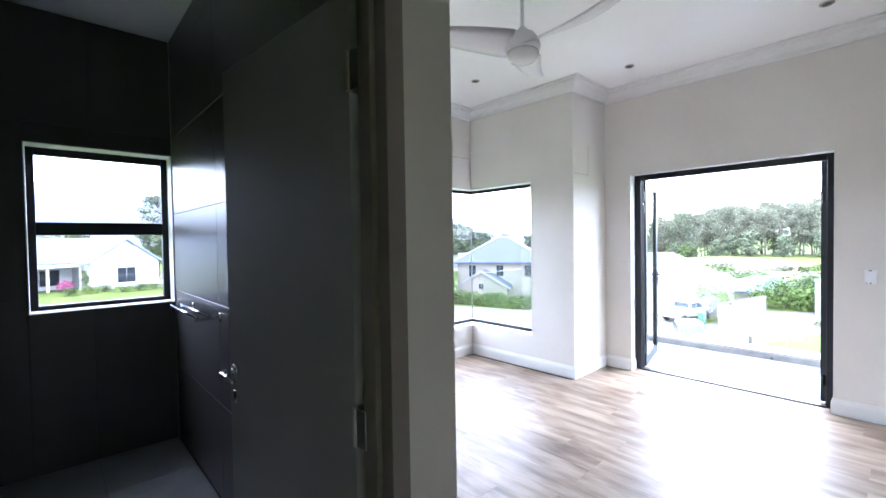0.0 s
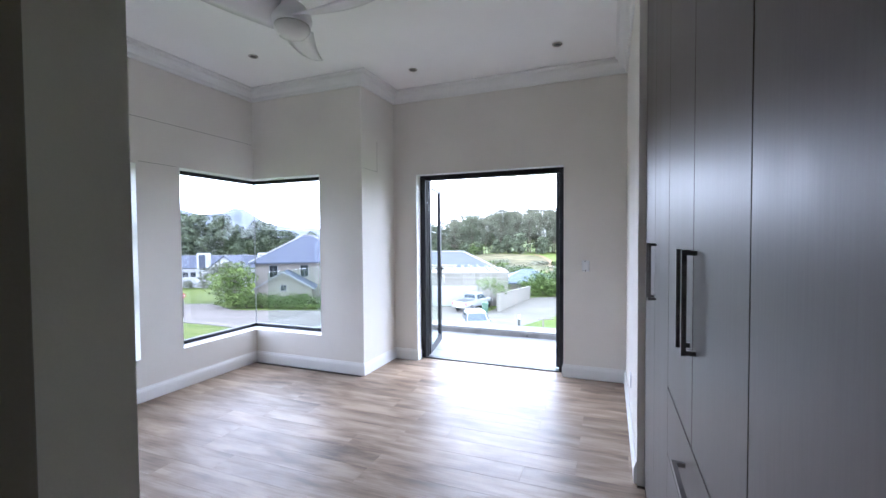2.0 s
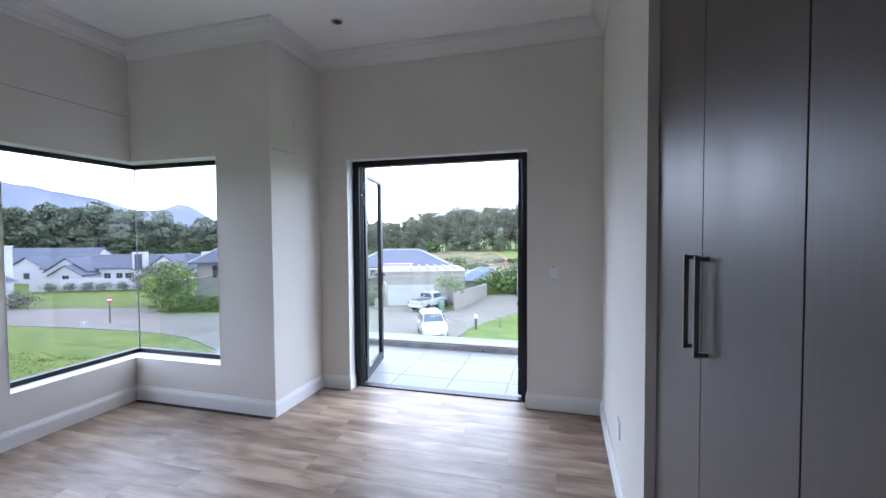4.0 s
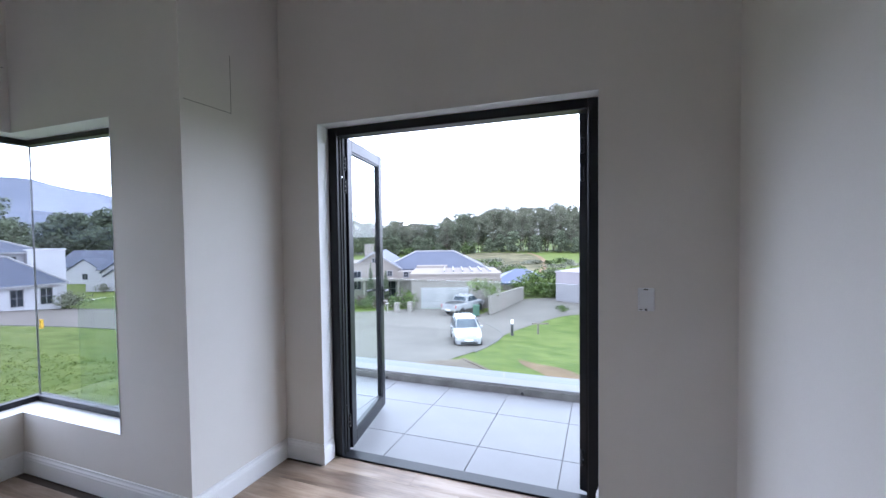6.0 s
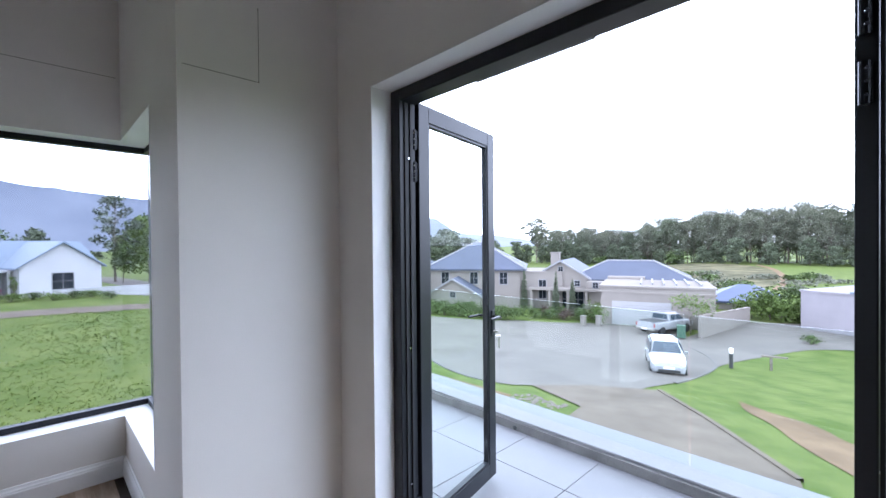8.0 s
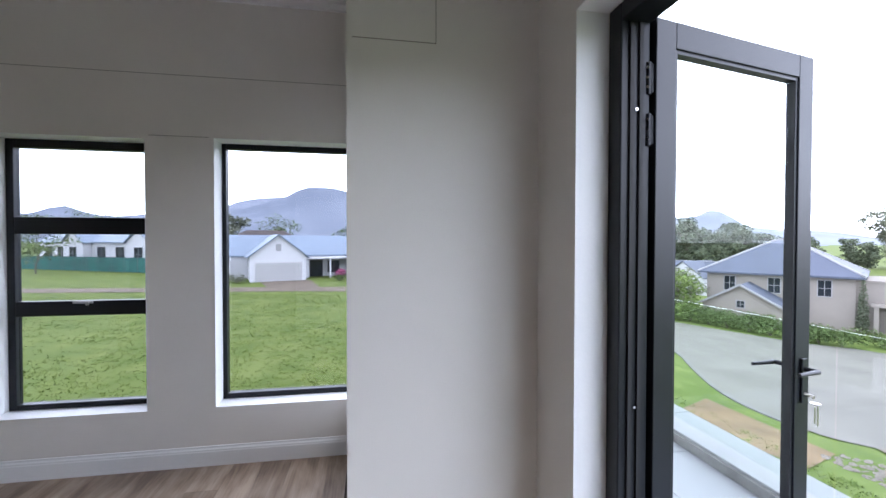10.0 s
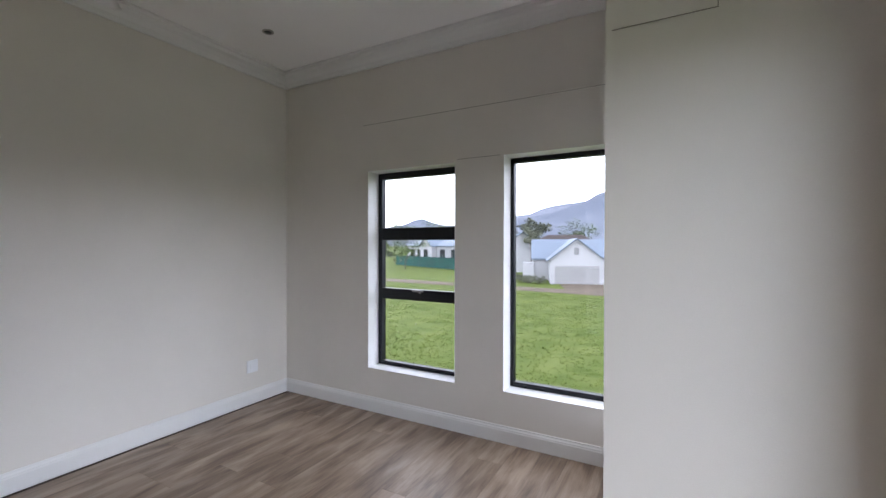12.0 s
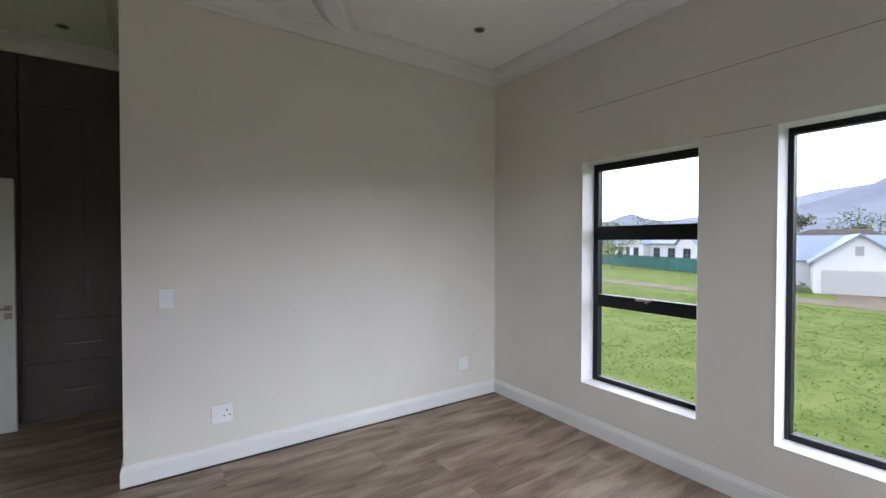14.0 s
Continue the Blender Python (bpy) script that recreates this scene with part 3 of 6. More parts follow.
part("door_frame", B(((3.262, -4.90, 0), (3.412, -4.86, 2.08)), ((3.262, -3.965, 0), (3.412, -3.925, 2.08)), ((3.262, -4.86, 2.04), (3.412, -3.965, 2.08)), bevel=0.003), M_FRAMEPAINT, d3)
leaf3 = part("door_leaf", B(((2.345, -4.882, 0.008), (3.25, -4.842, 2.075)), bevel=0.003), M_WHITE, d3, "white painted flush door leaf")
bm = bmesh.new()
for z0, z1 in ((1.0, 1.045), (0.935, 0.985)):
    box(bm, (2.365, -4.842, z0), (2.41, -4.834, z1), bevel=0.003)
rod(bm, (2.388, -4.834, 1.022), (2.388, -4.79, 1.022), 0.009)
rod(bm, (2.388, -4.79, 1.022), (2.50, -4.788, 1.02), 0.009, 0.007)
part("door_handle", bm, M_STEEL, leaf3, "dark steel lever handle")

# ---------------------------------------------------------------- ceiling fan and lamps
fan = thing("ceiling_fan", "white three-blade ceiling fan with an opal light bowl", "fan", at=pose(0.775, -1.955, 0))
part("canopy", lathe(bmesh.new(), [(0.062, ZC), (0.066, ZC - 0.02), (0.05, ZC - 0.045), (0.02, ZC - 0.062)], 28), M_FAN, fan, smooth=True)
part("down_rod", rod(bmesh.new(), (0, 0, 2.90), (0, 0, ZC - 0.05), 0.013, seg=16), M_FAN, fan, smooth=True)
part("motor_housing", lathe(bmesh.new(), [(0.02, 2.925), (0.035, 2.905), (0.075, 2.88), (0.105, 2.84), (0.115, 2.80), (0.108, 2.775), (0.10, 2.768)], 32), M_FAN, fan, smooth=True)
part("light_bowl", lathe(bmesh.new(), [(0.098, 2.768), (0.103, 2.755), (0.098, 2.735), (0.078, 2.71), (0.045, 2.695), (0.01, 2.69)], 32), M_OPAL, fan, "opal glass light bowl", True)
blade = bmesh.new()
prev = None
for k in range(15):
    u = k / 14
    r = 0.08 + 0.60 * u
    w = 0.062 * (1 - u) ** 0.7 + 0.052 + 0.012 * math.sin(u * math.pi)
    w *= 1.0 if u < 0.93 else (1 - ((u - 0.93) / 0.07) ** 2 * 0.55)
    sweep_y = 0.05 * math.sin(u * 2.4) - 0.03 * u
    tilt = radians(24 - 15 * u)
    z = 2.815 + 0.03 * u - 0.012 * math.sin(u * math.pi)
    ring = []
    for s, th in ((-1, 0.0), (-0.5, 0.006), (0.4, 0.007), (1, 0.0), (0.4, -0.005), (-0.5, -0.004)):
        ring.append(blade.verts.new((r, sweep_y + s * w * math.cos(tilt), z + s * w * math.sin(tilt) + th)))
    if prev:
        for i in range(6):
            blade.faces.new((prev[i], prev[(i + 1) % 6], ring[(i + 1) % 6], ring[i]))
    else:
        blade.faces.new(ring[::-1])
    prev = ring
blade.faces.new(prev)
b0 = part("blade", blade, M_FAN, fan, smooth=True)
for k, ang in enumerate((-4, 116, 236)):
    o = b0 if k == 0 else b0.copy()
    if k:
        scene.collection.objects.link(o)
    o.matrix_basis = Matrix.Rotation(radians(ang), 4, "Z")

def downlight(x, y):
    t = thing("downlight", "small recessed downlight with a brushed ring, switched off", "ceiling light", at=pose(x, y, ZC), group="recessed downlights")
    part("ring", lathe(bmesh.new(), [(0.046, -0.0005), (0.046, -0.004), (0.041, -0.008), (0.031, -0.006), (0.031, -0.0005)], 24), M_STEEL, t, smooth=True)
    part("lamp", lathe(bmesh.new(), [(0.0305, -0.0005), (0.0305, -0.004), (0.012, -0.006)], 20), M_DARKPLASTIC, t, "unlit reflector lamp")

for x, y in ((0.56, 0.14), (2.055, 0.115), (-0.735, -0.76), (-0.805, -2.745), (2.0, -4.6)):
    downlight(x, y)

# ---------------------------------------------------------------- plates on the walls
sw = thing("light_switch", "white two-lever light switch plate on the wall", "switch", at=pose(1.341, YS, 1.185))
part("plate", B(((-0.042, 0, -0.062), (0.042, 0.009, 0.062)), bevel=0.003), M_PLATE, sw)
for z in (-0.022, 0.022):
    part("rocker", B(((-0.02, 0.009, z - 0.016), (0.02, 0.013, z + 0.016)), bevel=0.002), M_PLATE, sw)
so = thing("wall_socket", "white double socket plate low on the wall", "socket", at=pose(1.013, YS, 0.345))
part("plate", B(((-0.066, 0, -0.066), (0.066, 0.009, 0.066)), bevel=0.003), M_PLATE, so)
part("rocker", B(((0.018, 0.009, -0.018), (0.05, 0.013, 0.018)), bevel=0.002), M_PLATE, so)
for x, z in ((-0.03, 0.022), (-0.048, -0.015), (-0.012, -0.015)):
    part("pin_hole", rod(bmesh.new(), (x, 0.008, z), (x, 0.0096, z), 0.006, seg=10), M_DARKPLASTIC, so)
bp_ = thing("blank_plate", "white blank outlet plate low on the wall", "socket", at=pose(-1.125, YS, 0.36))
part("plate", B(((-0.06, 0, -0.06), (0.06, 0.009, 0.06)), bevel=0.003), M_PLATE, bp_)
part("inset", B(((-0.028, 0.009, -0.028), (0.028, 0.012, 0.028)), bevel=0.002), M_PLATE, bp_)
es = thing("wall_socket", "white socket plate on the side wall near the wardrobe", "socket", at=pose(XE, -0.40, 0.40, 0, 0, 90))
part("plate", B(((-0.05, 0, -0.05), (0.05, 0.009, 0.05)), bevel=0.003), M_PLATE, es)
part("rocker", B(((-0.02, 0.009, -0.016), (0.02, 0.012, 0.016)), bevel=0.002), M_PLATE, es)
kp = thing("wall_controller", "white wall controller cradle with dark slots above and below", "controller", at=pose(2.278, YD, 1.203))
part("back_plate", B(((-0.038, -0.012, -0.058), (0.038, 0, 0.058)), bevel=0.004), M_PLATE, kp)
part("cover", B(((-0.034, -0.02, -0.044), (0.034, -0.012, 0.046)), bevel=0.004), M_PLATE, kp)
part("slot", B(((-0.012, -0.0135, 0.049), (0.008, -0.0118, 0.055))), M_DARKPLASTIC, kp)
part("slot", B(((-0.006, -0.0135, -0.056), (0.004, -0.0118, -0.045))), M_DARKPLASTIC, kp)
part("slot", B(((-0.032, -0.0135, -0.053), (-0.018, -0.0118, -0.049))), M_DARKPLASTIC, kp)

# ---------------------------------------------------------------- bathroom
structure("bathroom_back_wall", B(((XW, -5.3, 0), (XP - 0.12, -5.2, ZC))), M_BTILE, "charcoal tiled bathroom wall", "wall")
bath_n = structure("bathroom_side_wall", B(((XW, YS - 0.102, 0.0), (XP - 0.125, YS - 0.0905, 3.17))), M_GROUT, "charcoal tiled bathroom side wall", "wall")
bath_w = structure("bathroom_end_wall", B(((XW + 0.0005, -5.2, 0.0), (XW + 0.004, -4.345, 3.17)), ((XW + 0.0005, -4.345, 0.0), (XW + 0.004, -3.497, 1.101)), ((XW + 0.0005, -4.345, 2.269), (XW + 0.004, -3.497, 3.17))), M_GROUT, "charcoal tiled bathroom wall with a window", "wall")
structure("bathroom_ceiling", B(((XW, -5.2, 3.17), (XP - 0.12, YS - 0.0905, 3.19))), M_CEIL, "white bathroom ceiling", "ceiling")

def tiles(parent, name, mat, ax, span, rows, plane, step, gap=0.003, skip=None, proud=0.008):
    """Rectangular tiles on a wall or a floor. ax 'x': a wall across x at y = plane; 'y': along y at x = plane; 'z': a floor."""
    shared = {}
    a, b = span
    c, d = rows
    i0 = a
    while i0 < b - 0.01:
        i1 = min(b, i0 + step[0])
        j0 = c
        while j0 < d - 0.01:
            j1 = min(d, j0 + step[1])
            cells = [(i0, i1, j0, j1)]
            if skip:
                cells = []
                s0, s1, t0, t1 = skip
                if i1 <= s0 or i0 >= s1 or j1 <= t0 or j0 >= t1:
                    cells = [(i0, i1, j0, j1)]
                else:
                    if i0 < s0 - 0.02:
                        cells.append((i0, s0, j0, j1))
                    if i1 > s1 + 0.02:
                        cells.append((s1, i1, j0, j1))
                    m0, m1 = max(i0, s0), min(i1, s1)
                    if j0 < t0 - 0.02:
                        cells.append((m0, m1, j0, t0))
                    if j1 > t1 + 0.02:
                        cells.append((m0, m1, t1, j1))
            for p, q, r, s in cells:
                key = (round(q - p, 3), round(s - r, 3))
                if key not in shared:
                    w, h = key[0] / 2 - gap / 2, key[1] / 2 - gap / 2
                    bm = bmesh.new()
                    if ax == "x":
                        box(bm, (-w, -proud, -h), (w, 0, h))
                    elif ax == "y":
                        box(bm, (0, -w, -h), (proud, w, h))
                    else:
                        box(bm, (-w, -h, -proud), (w, h, 0))
                    top = [e for e in bm.edges]
                    bmesh.ops.bevel(bm, geom=top, offset=0.0012, segments=1, affect="EDGES")
                    shared[key] = mesh_of(bm, name, mat)
                ob = new(name, shared[key])
                u, v = (p + q) / 2, (r + s) / 2
                ob.location = {"x": (u, plane, v), "y": (plane, u, v), "z": (u, v, plane)}[ax]
                ob.parent = parent
            j0 = j1
        i0 = i1

tiles(bath_n, "tile", M_BTILE, "x", (XW + 0.012, XP - 0.127), (0.0, 3.168), YS - 0.1022, (1.2, 0.6))
tiles(bath_w, "tile", M_BTILE, "y", (-5.2, YS - 0.112), (0.0, 3.168), XW + 0.0042, (0.6, 1.2), skip=(-4.345, -3.497, 1.101, 2.269))
bfl = structure("bathroom_floor", B(((XW, -5.2, -0.3), (XP - 0.12, YS - 0.09, -0.012))), M_GROUT, "grey tiled bathroom floor", "floor")
tiles(bfl, "tile", M_BFLOOR, "z", (XW, XP - 0.12), (-5.2, YS - 0.112), -0.003, (0.6, 0.6))
rail = thing("towel_rail", "double chrome towel rail on the dark tiles", "towel rail")
for x in (-0.93, -0.28):
    bm = bmesh.new()
    rod(bm, (x, YS - 0.112, 1.13), (x, YS - 0.247, 1.13), 0.009, seg=12)
    box(bm, (x - 0.02, YS - 0.119, 1.105), (x + 0.02, YS - 0.1115, 1.155), bevel=0.002)
    part("bracket", bm, M_CHROME, rail)
for y in (YS - 0.182, YS - 0.242):
    part("bar", rod(bmesh.new(), (-0.95, y, 1.145), (-0.26, y, 1.145), 0.0085, seg=14), M_CHROME, rail, smooth=True)

# ---------------------------------------------------------------- balcony
bal = structure("balcony_slab", B(((-1.95, YB + TH, -0.35), (-TH, YD + TH, -0.032)), ((-1.95, YD + TH, -0.35), (3.6, 2.80, -0.032))), M_GROUTL, "tiled concrete balcony slab", "balcony")
kerb = structure("balcony_kerb", B(((-1.66, 2.43, -0.032), (3.6, 2.80, 0.045)), ((-1.95, YB + TH + 0.02, -0.032), (-1.66, 2.80, 0.045))), M_KERB, "low stained concrete balcony kerb", "kerb")
part("coping", B(((-1.64, 2.45, 0.045), (3.6, 2.82, 0.068)), ((-1.97, YB + TH + 0.02, 0.045), (-1.64, 2.82, 0.068)), bevel=0.006), M_COPING, kerb, "white painted coping")
for x in (-0.12, 1.35, 2.9):
    part("drain_spout", rod(bmesh.new(), (x, 2.422, 0.0), (x, 2.45, 0.0), 0.016, seg=14), M_DARKPLASTIC, kerb, "black drain outlet")
rail2 = thing("glass_balustrade", "frameless clear glass balustrade on the balcony kerb", "balustrade")
def rail_pane(lo, hi):
    p = part("pane", B((lo, hi), bevel=0.002), M_GLASS_RAIL, rail2)
    p.visible_shadow = False
for x0, x1 in ((-1.80, -0.34), (-0.325, 1.12), (1.135, 2.56), (2.575, 3.58)):
    rail_pane((x0, 2.62, 0.035), (x1, 2.632, 1.055))
for y0_, y1_ in ((0.48, 1.54), (1.555, 2.615)):
    rail_pane((-1.812, y0_, 0.035), (-1.80, y1_, 1.055))
lampbox = thing("outdoor_light", "black metal box light over the balcony door", "wall light")
part("housing", B(((0.66, YD + TH + 0.001, 2.292), (1.25, 1.10, 2.39)), bevel=0.006), M_BLACK, lampbox)
part("cover_plate", B(((0.70, 0.985, 2.286), (1.21, 1.085, 2.2915)), bevel=0.002), M_DARKPLASTIC, lampbox)
for x in (0.675, 0.72, 1.235):
    part("screw", rod(bmesh.new(), (x, 1.03, 2.2925), (x, 1.03, 2.2885), 0.004, seg=8), M_CHROME, lampbox)
structure("house_base", B(((XW - TH, -5.9, -6.0), (3.4, YB + TH, -0.31)), ((-TH, YB + TH, -6.0), (3.4, YD + TH, -0.36)), ((-1.9, 2.45, -6.0), (-1.6, 2.75, -0.355)), ((3.2, 2.45, -6.0), (3.5, 2.75, -0.355))), M_EXT, "plastered lower storey of the house", "wall")
structure("house_roof", B(((XW - TH - 0.4, -6.3, ZC + 0.2), (3.8, YD + TH + 0.15, ZC + 0.45))), M_EXT, "flat concrete roof of the house", "roof")

# ---------------------------------------------------------------- the land outside
M_GRASS = material("lawn_grass", (0.074, 0.112, 0.018), 0.9, var=0.14, scale=0.8, fine=6.0, bump=0.3, tint=(0.106, 0.13, 0.034), spec=0.1)
M_BLADE = material("grass_blades", (0.082, 0.138, 0.018), 0.8, var=0.25, scale=0.7, fine=5, bump=0.0, tint=(0.14, 0.17, 0.042), spec=0.1)
M_ROAD = material("pale_worn_asphalt", (0.15, 0.136, 0.12), 0.85, var=0.12, scale=0.4, fine=30, bump=0.15, spec=0.1)
M_PAVE = material("brown_block_paving", (0.14, 0.115, 0.088), 0.85, var=0.18, scale=0.8, fine=14, bump=0.2, spec=0.1)
M_SAND = material("bare_sand", (0.17, 0.118, 0.07), 0.95, var=0.2, scale=0.8, fine=20, bump=0.2, spec=0.1)
M_CKERB = material("concrete_kerb", (0.15, 0.142, 0.13), 0.85, var=0.12, scale=2, fine=20, spec=0.1)
M_CREAM = material("cream_plaster", (0.225, 0.205, 0.18), 0.85, var=0.06, scale=0.6, fine=12, bump=0.05, spec=0.1)
M_HWHITE = material("white_house_plaster", (0.43, 0.43, 0.44), 0.85, var=0.05, scale=0.6, fine=12, bump=0.05, spec=0.1)
M_MAUVE = material("mauve_plaster", (0.25, 0.235, 0.245), 0.85, var=0.05, scale=0.6, fine=12, bump=0.05, spec=0.1)
M_ROOF = material("blue_grey_sheet_roof", (0.062, 0.072, 0.10), 0.6, var=0.08, scale=0.5, fine=8, bump=0.05, spec=0.25)
M_ROOFL = material("pale_blue_sheet_roof", (0.15, 0.185, 0.235), 0.5, var=0.06, scale=0.5, fine=8, bump=0.05, spec=0.25)
M_ROOFB = material("brown_tile_roof", (0.075, 0.062, 0.058), 0.8, var=0.15, scale=0.8, fine=10, bump=0.1, spec=0.1)
M_RIDGE = material("pale_ridge_cap", (0.22, 0.22, 0.225), 0.6, var=0.05)
M_DARKWIN = material("dark_window_glass", (0.02, 0.024, 0.03), 0.08, var=0.2, scale=0.5, fine=3, bump=0.0, spec=0.18)
# bluish, lighter base colour adds to the sky's reflection in the car windows
M_CARGLASS = material("sky_toned_car_glass", (0.05, 0.065, 0.08), 0.06, var=0.1, scale=2, fine=20, bump=0.0, spec=0.6)
M_GDOOR = material("white_garage_door", (0.29, 0.288, 0.285), 0.6, var=0.05, scale=1, fine=12)
# haze of the far trees is mixed into these two leaf colours
M_LEAFD = material("dark_tree_leaves", (0.085, 0.105, 0.066), 0.7, var=0.35, scale=0.25, fine=2.0, bump=0.0, tint=(0.12, 0.14, 0.09), spec=0.1)
M_LEAFM = material("grey_green_leaves", (0.135, 0.15, 0.105), 0.7, var=0.4, scale=0.2, fine=2.0, bump=0.0, tint=(0.18, 0.186, 0.135), spec=0.1)
M_LEAFB = material("bright_green_leaves", (0.095, 0.15, 0.035), 0.7, var=0.35, scale=0.6, fine=4.0, bump=0.0, tint=(0.13, 0.175, 0.05), spec=0.1)
M_LEAFS = material("shrub_leaves", (0.066, 0.102, 0.032), 0.7, var=0.45, scale=0.5, fine=4.0, bump=0.0, tint=(0.1, 0.135, 0.05), spec=0.1)
M_BARK = material("pale_bark", (0.13, 0.11, 0.09), 0.9, var=0.3, scale=1.5, fine=10, bump=0.2, spec=0.1)
# distance haze is painted into these two base colours as pale blue-grey
M_MOUNT = material("haze_tinted_mountain", (0.125, 0.142, 0.182), 1.0, var=0.10, scale=0.006, fine=0.05, bump=0.0, tint=(0.15, 0.165, 0.2), spec=0.1)
M_MOUNTF = material("haze_tinted_far_mountain", (0.175, 0.19, 0.23), 1.0, var=0.06, scale=0.006, fine=0.05, bump=0.0, spec=0.1)
M_CARPAINT = material("white_car_paint", (0.31, 0.31, 0.32), 0.25, var=0.02, fine=60, bump=0.0, coat=0.5)
M_TYRE = material("tyre_rubber", (0.02, 0.02, 0.02), 0.8)
M_ALLOY = material("alloy_rim", (0.35, 0.35, 0.36), 0.35, metal=0.9)
M_REDLAMP = material("red_lamp_plastic", (0.30, 0.03, 0.025), 0.3)
M_NET = material("green_shade_net", (0.018, 0.085, 0.07), 0.9, var=0.25, scale=0.5, fine=20)
M_HEATH = material("heath_scrub", (0.075, 0.082, 0.036), 0.95, var=0.4, scale=0.25, fine=1.6, bump=0.4, tint=(0.125, 0.112, 0.062), spec=0.1)
M_YELLOW = material("yellow_paint", (0.55, 0.33, 0.02), 0.5)
M_SIGNRED = material("red_sign_paint", (0.32, 0.05, 0.04), 0.5)
M_POST = material("dark_post", (0.05, 0.05, 0.05), 0.6)
M_BIN = material("green_bin_plastic", (0.06, 0.12, 0.08), 0.5)
M_STONE = material("pale_stones", (0.2, 0.17, 0.145), 0.9, var=0.15, scale=4, fine=20, bump=0.1, random_tone=0.2, spec=0.1)
M_FLOWER = material("red_brown_shrub", (0.10, 0.062, 0.05), 0.8, var=0.4, scale=0.5, fine=4, bump=0.0)
M_PINK = material("magenta_blossom", (0.32, 0.07, 0.16), 0.8, var=0.3, scale=2, fine=6)


def ease(u):
    u = min(1.0, max(0.0, u))
    return u * u * (3 - 2 * u)


def land(x, y):
    """The height of the ground."""
    return -3.5 + 0.57 * ease((-15 - x) / 35) * ease((14 - y) / 14) - 2.7 * ease((y - 1) / 38) - 2.0 * ease((-42 - x) / 26) * ease((y - 26) / 16)


def grid_axis(far):
    out, v, step = [0.0], 0.0, 2.0
    while v < far:
        step *= 1.06
        v += step
        out.append(v)
    return [-q for q in out[:0:-1]] + out


xs_, ys_ = grid_axis(2600), grid_axis(2600)
verts = [(x - 10, y + 10, land(x - 10, y + 10)) for y in ys_ for x in xs_]
nx = len(xs_)
faces = [(j * nx + i, j * nx + i + 1, (j + 1) * nx + i + 1, (j + 1) * nx + i) for j in range(len(ys_) - 1) for i in range(nx - 1)]
me = bpy.data.meshes.new("ground")
me.from_pydata(verts, [], faces)
me.materials.append(M_GRASS)
tagged(new("ground", me), "wide green grassland sloping gently away", "ground", kind="structure")


def patch(name, outline, mat, label, category, lift=0.03, step=1.0, kerb=False):
    """A paved area laid on the land: an outline in plan, filled and draped."""
    bm = bmesh.new()
    pts = []
    for i, p in enumerate(outline):
        q = outline[(i + 1) % len(outline)]
        n = max(1, int(math.dist(p, q) / 2.0))
        pts += [(p[0] + (q[0] - p[0]) * k / n, p[1] + (q[1] - p[1]) * k / n) for k in range(n)]
    vs = [bm.verts.new((x, y, 0)) for x, y in pts]
    bm.faces.new(vs)
    lo, hi = [min(p[k] for p in pts) for k in (0, 1)], [max(p[k] for p in pts) for k in (0, 1)]
    for k in (0, 1):
        v = lo[k] + 2.5
        while v < hi[k]:
            co, no = [0, 0, 0], [0, 0, 0]
            co[k], no[k] = v, 1
            bmesh.ops.bisect_plane(bm, geom=list(bm.verts) + list(bm.edges) + list(bm.faces), plane_co=co, plane_no=no)
            v += 2.5
    bmesh.ops.triangulate(bm, faces=bm.faces)
    for v in bm.verts:
        v.co.z = land(v.co.x, v.co.y) + lift
    return structure(name, bm, mat, label, category)


def strip(name, line, width, height, mat, label, category, lift=0.0):
    bm = bmesh.new()
    pts = []
    for p, q in zip(line, line[1:]):
        n = max(1, int(math.dist(p, q) / 1.5))
        pts += [(p[0] + (q[0] - p[0]) * k / n, p[1] + (q[1] - p[1]) * k / n) for k in range(n)]
    pts.append(line[-1])
    rings = []
    for i, p in enumerate(pts):
        a, b = Vector(pts[max(0, i - 1)]), Vector(pts[min(len(pts) - 1, i + 1)])
        d = (b - a).normalized()
        nn = Vector((-d.y, d.x)) * width / 2
        z = land(*p) + lift
        rings.append([bm.verts.new((p[0] + s * nn.x, p[1] + s * nn.y, z + h)) for s, h in ((-1, -0.1), (-1, height), (1, height), (1, -0.1))])
    for a, b in zip(rings, rings[1:]):
        for k in range(3):
            bm.faces.new((a[k], a[k + 1], b[k + 1], b[k]))
    return structure(name, bm, mat, label, category)


def smooth(line, times=2):
    """Rounds the corners of a line in plan."""
    for _ in range(times):
        out = [line[0]]
        for p, q in zip(line, line[1:]):
            out += [(p[0] * 0.75 + q[0] * 0.25, p[1] * 0.75 + q[1] * 0.25), (p[0] * 0.25 + q[0] * 0.75, p[1] * 0.25 + q[1] * 0.75)]
        line = out + [line[-1]]
    return line


ROAD_NEAR = [(-90, 4), (-41, 12.5), (-33, 16.6), (-24, 17.7), (-19, 16.9), (-15.2, 14.6), (-11.5, 12.8), (-8.6, 13.0), (-7.8, 14.1)]
ROAD_NEAR = smooth(ROAD_NEAR)
LAWN_EDGE = smooth([(-4.9, 18.5), (-4.6, 20), (-4.35, 22), (-4.3, 25.3), (-4.5, 29), (-2.9, 35.9), (-0.9, 40.4), (6, 43)])
ROAD_FAR = [(-3.0, 51), (-8.2, 48), (-8.9, 37.6), (-10.0, 40.5), (-17.5, 38.0), (-20, 35.6), (-22.7, 34.0), (-24.3, 31.3), (-31.4, 26.3), (-38.3, 30.0), (-46, 25), (-60, 19.5), (-92, 10)]
